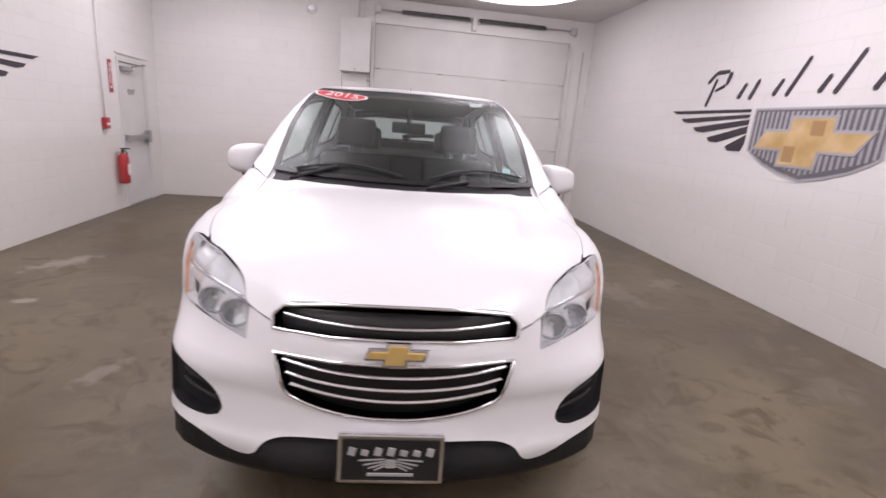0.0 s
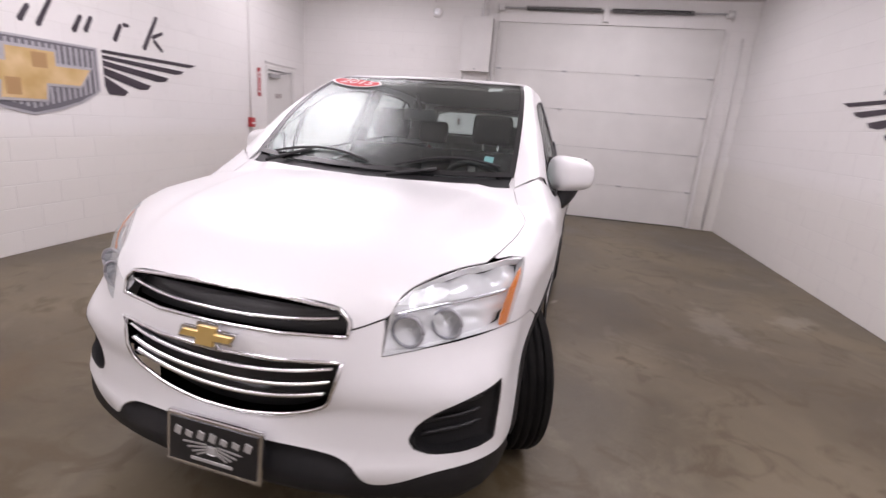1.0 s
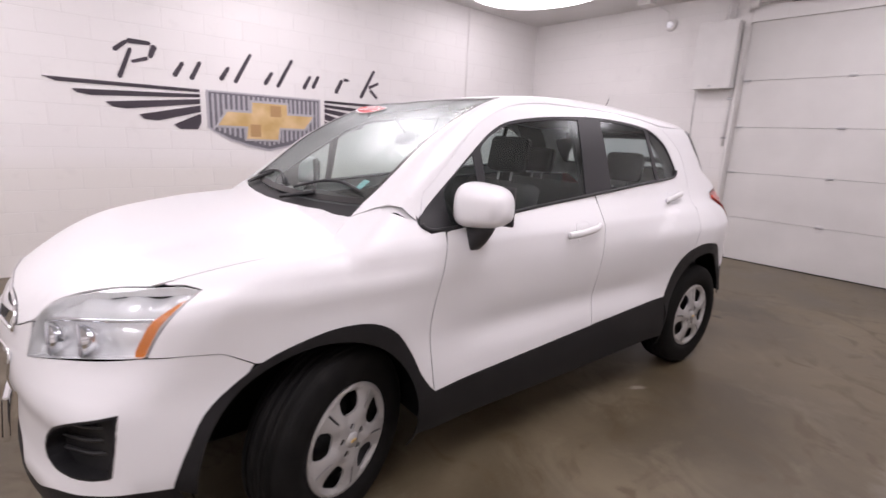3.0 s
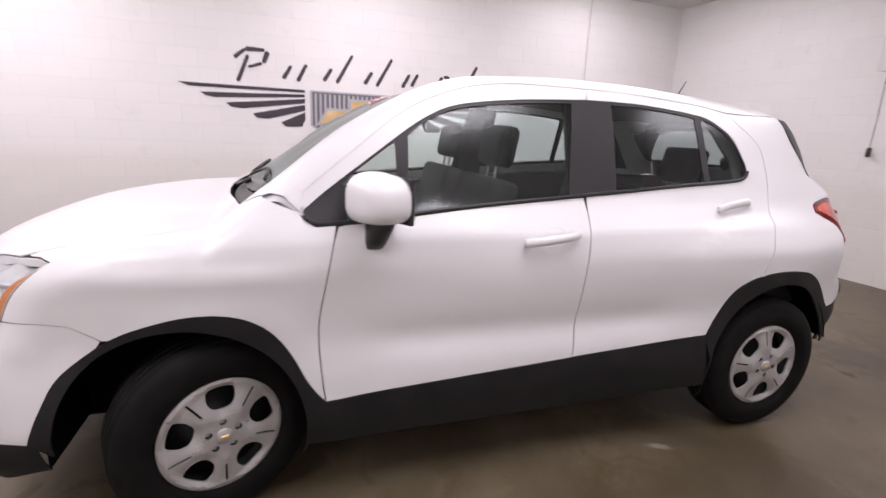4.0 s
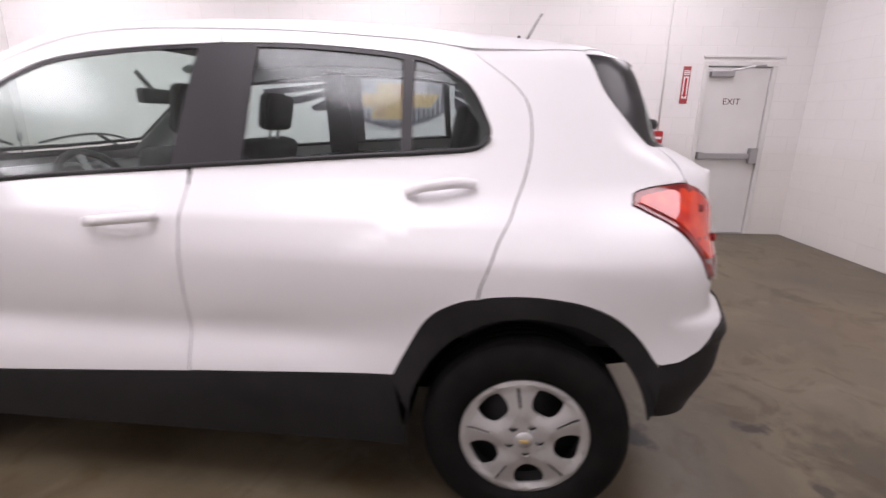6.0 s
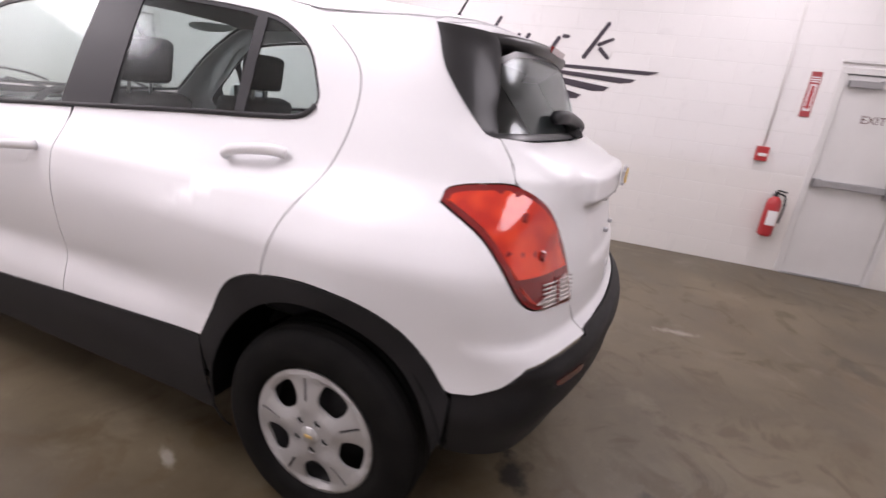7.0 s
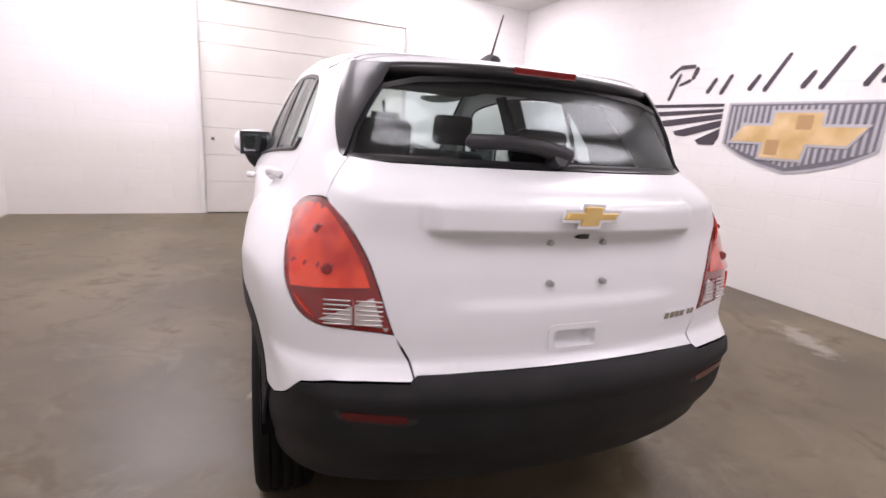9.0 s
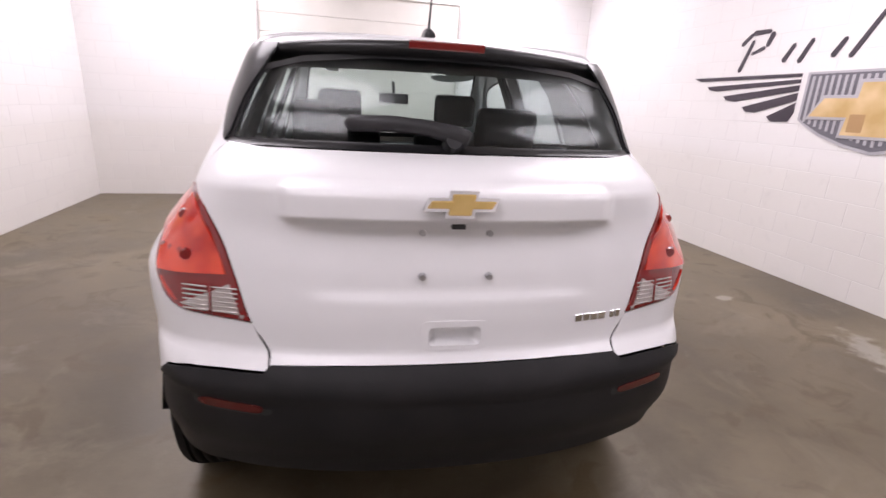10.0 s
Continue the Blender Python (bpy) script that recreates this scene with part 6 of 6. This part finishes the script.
# winged wall emblems
WRITING_BARS = [(-0.78, 0.05, -0.67, 0.32, 0.022), (-0.80, 0.30, -0.70, 0.385, 0.022), (-0.68, 0.395, -0.50, 0.395, 0.024), (-0.46, 0.37, -0.50, 0.27, 0.028), (-0.53, 0.25, -0.66, 0.205, 0.018),
                (-0.29, 0.115, -0.21, 0.245, 0.024), (-0.13, 0.10, -0.04, 0.27, 0.024)]
for wx in (0.17, 0.66):
    WRITING_BARS += [(wx, 0.125, wx + 0.08, 0.25, 0.024), (wx + 0.15, 0.11, wx + 0.33, 0.42, 0.022)]
WRITING_BARS += [(1.14, 0.12, 1.22, 0.26, 0.024), (1.26, 0.14, 1.33, 0.27, 0.024), (1.58, 0.11, 1.66, 0.26, 0.026), (1.70, 0.275, 1.76, 0.275, 0.02),
                 (1.95, 0.08, 2.15, 0.43, 0.024), (2.08, 0.215, 2.22, 0.28, 0.02), (2.10, 0.18, 2.20, 0.09, 0.022)]


def emblem(side, a, z, label):
    e = thing("wall_emblem", label, "wall emblem", on_wall(side, a, z), "wall emblems")
    W = 1.354
    half = [(0.0, 0.0), (0.0, -0.405), (0.05, -0.44), (0.22, -0.53), (0.44, -0.60), (W / 2, -0.65)]
    shield = half + [(W - x, q) for x, q in half[:-1]][::-1]

    def shrink(k):
        c = (W / 2, -0.28)
        return [(c[0] + (x - c[0]) * (1 - k / 0.6), c[1] + (q - c[1]) * (1 - k / 0.33)) for x, q in shield]
    s = part("shield", plate(shrink(0), 0.006), LOGO_SILVER, e, "silver edged shield")
    part("shield_field", plate(shrink(0.022), 0.008), LOGO_GREY, s, "dark grey field")
    for k in range(23):
        x = 0.065 + k * 0.056
        low = -0.405 - 0.205 * (1 - abs(x - W / 2) / (W / 2)) ** 0.8
        part("rib", boxed((x - 0.013, -0.012, low + 0.02), (x + 0.013, -0.008, -0.035), 0.003), LOGO_SILVER, s)

    def cross(k):
        x0, x1, b0, b1, v0, v1, t0, t1 = 0.10, 1.25, -0.375, -0.215, 0.43, 0.91, -0.515, -0.095
        return [(x0 - k * 1.3, b0 - k), (v0 - k, b0 - k), (v0 - 0.02 - k, t0 - k), (v1 - 0.12 + k, t0 - k), (v1 - 0.1 + k, b0 - k), (x1 - 0.12 + k * 0.6, b0 - k), (x1 + k * 1.3, b1 + k), (v1 + k, b1 + k), (v1 + 0.0 + k, t1 + k), (v0 + 0.06 - k, t1 + k), (v0 + 0.05 - k, b1 + k), (x0 + 0.11 - k * 0.6, b1 + k)]
    part("cross_edge", plate(cross(0.022), 0.018, bevel=0.004), LOGO_SILVER, s, "silver bevelled edge")
    c = part("cross", plate(cross(-0.004), 0.021), LOGO_GOLD, s, "plain gold cross")
    part("brown_square", boxed((0.70, -0.023, -0.245), (0.83, -0.021, -0.12)), LOGO_BROWN, c)
    part("brown_square", boxed((0.46, -0.023, -0.485), (0.58, -0.021, -0.345)), LOGO_BROWN, c)
    feathers = [((-1.386, -0.002), (-1.28, -0.04), (-0.06, -0.034), (-0.06, -0.004)),
                ((-1.175, -0.095), (-1.13, -0.128), (-1.03, -0.145), (-0.06, -0.088), (-0.06, -0.055)),
                ((-0.92, -0.195), (-0.87, -0.237), (-0.75, -0.25), (-0.06, -0.155), (-0.06, -0.105)),
                ((-0.645, -0.30), (-0.60, -0.344), (-0.48, -0.352), (-0.06, -0.24), (-0.06, -0.17)),
                ((-0.335, -0.385), (-0.28, -0.43), (-0.10, -0.425), (-0.06, -0.345), (-0.06, -0.255))]
    for f in feathers:
        part("feather", plate(f, 0.004), LOGO_DARK, e, "charcoal feather")
        part("feather", plate([(W - x, q) for x, q in f][::-1], 0.004), LOGO_DARK, e, "charcoal feather")
    # places of the writing: plain slanted bars (from x, z to x, z, and half their width)
    for x0, z0, x1, z1, t in WRITING_BARS:
        d = Vector((x1 - x0, z1 - z0)).normalized() * t
        part("letter_bar", plate([(x0 - d.y, z0 + d.x), (x0 - d.x * 0.7, z0 - d.y * 0.7), (x0 + d.y, z0 - d.x), (x1 + d.y * 0.8, z1 - d.x * 0.8), (x1 + d.x * 0.7, z1 + d.y * 0.7), (x1 - d.y * 0.8, z1 + d.x * 0.8)], 0.004), LOGO_DARK, e, "slanted charcoal bar")
    return e


emblem("W", 0.764, 1.841, "charcoal winged shield emblem on the white block wall")
emblem("E", 2.17, 1.87, "charcoal winged shield emblem on the white block wall")


# ---- painted blocks of the walls, last ----
BW, BH, J = 0.4, 0.2, 0.003
block_meshes = {}


def block_mesh(w, h):
    """The face of one block: a shallow slab with chamfered edges, facing -y."""
    key = (round(w, 3), round(h, 3))
    if key not in block_meshes:
        w, h = key
        c, d = 0.003, 0.0013
        v = [(0, 0, 0), (w, 0, 0), (w, 0, h), (0, 0, h), (c, -d, c), (w - c, -d, c), (w - c, -d, h - c), (c, -d, h - c)]
        f = [(4, 5, 6, 7), (0, 1, 5, 4), (1, 2, 6, 5), (2, 3, 7, 6), (3, 0, 4, 7)]
        me = bpy.data.meshes.new("block")
        me.from_pydata(v, [], f)
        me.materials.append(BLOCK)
        block_meshes[key] = me
    return block_meshes[key]


def lay_blocks(host, m, length, gaps, near):
    """Running bond over a wall; gaps are (from, to, height) in the wall's own run; near says which stay single."""
    cells = []
    for row in range(int(CEIL / BH) + 1):
        z0, z1 = row * BH, min((row + 1) * BH, CEIL)
        if z1 - z0 < 0.03:
            continue
        edges = [0.0] + [x for x in np.arange(BW * (0.5 if row % 2 else 1.0), length, BW)] + [length]
        for x0, x1 in zip(edges, edges[1:]):
            runs = [(x0, x1)]
            for g0, g1, gh in gaps:
                if z0 < gh:
                    if z1 > gh + 0.03 and x1 > g0 + 0.03 and x0 < g1 - 0.03:
                        cells.append((max(x0, g0), min(x1, g1), gh, z1))
                    runs = [r for a, b in runs for r in ((a, min(b, g0)), (max(a, g1), b))]
                    runs = [(a, b) for a, b in runs if b - a > 0.03]
            cells += [(a, b, z0, z1) for a, b in runs if b - a > 0.03]
    cells.sort(key=near)
    rest = bmesh.new()
    for k, (a, b, z0, z1) in enumerate(cells):
        me = block_mesh(b - a - J, z1 - z0 - J)
        at = m @ pose(a + J / 2, 0, z0 + J / 2)
        if k < 300:
            ob = new("block", me)
            ob.matrix_basis = at
            ob.parent = host
        else:
            n0 = len(rest.verts)
            rest.from_mesh(me)
            rest.verts.ensure_lookup_table()
            for v in rest.verts[n0:]:
                v.co = at @ v.co
    if len(rest.verts):
        tagged(part("block_courses", rest, BLOCK, host), "white painted block courses", kind="stuff")
    else:
        rest.free()


# nearest blocks first: those at eye height along the middle of each wall
lay_blocks(wall_west, pose(WEST, SOUTH, 0, 0, 0, 90), NORTH - SOUTH, [(a - SOUTH, b - SOUTH, h) for a, b, h in (X_DOOR,)], lambda c: abs((c[2] + c[3]) / 2 - 1.4) * 2 + abs(c[0] - 5.2) * 0.3)
lay_blocks(wall_east, pose(EAST, NORTH, 0, 0, 0, -90), NORTH - SOUTH, [], lambda c: abs((c[2] + c[3]) / 2 - 1.4) * 2 + abs(c[0] - 4.4) * 0.3)
lay_blocks(wall_north, pose(WEST, NORTH, 0), EAST - WEST, [(N_DOOR[0] - WEST, N_DOOR[1] - WEST, N_DOOR[2])], lambda c: c[0])
lay_blocks(wall_south, pose(EAST, SOUTH, 0, 0, 0, 180), EAST - WEST, [(EAST - b, EAST - a, h) for a, b, h in (S_DOOR, H_DOOR)], lambda c: c[0])
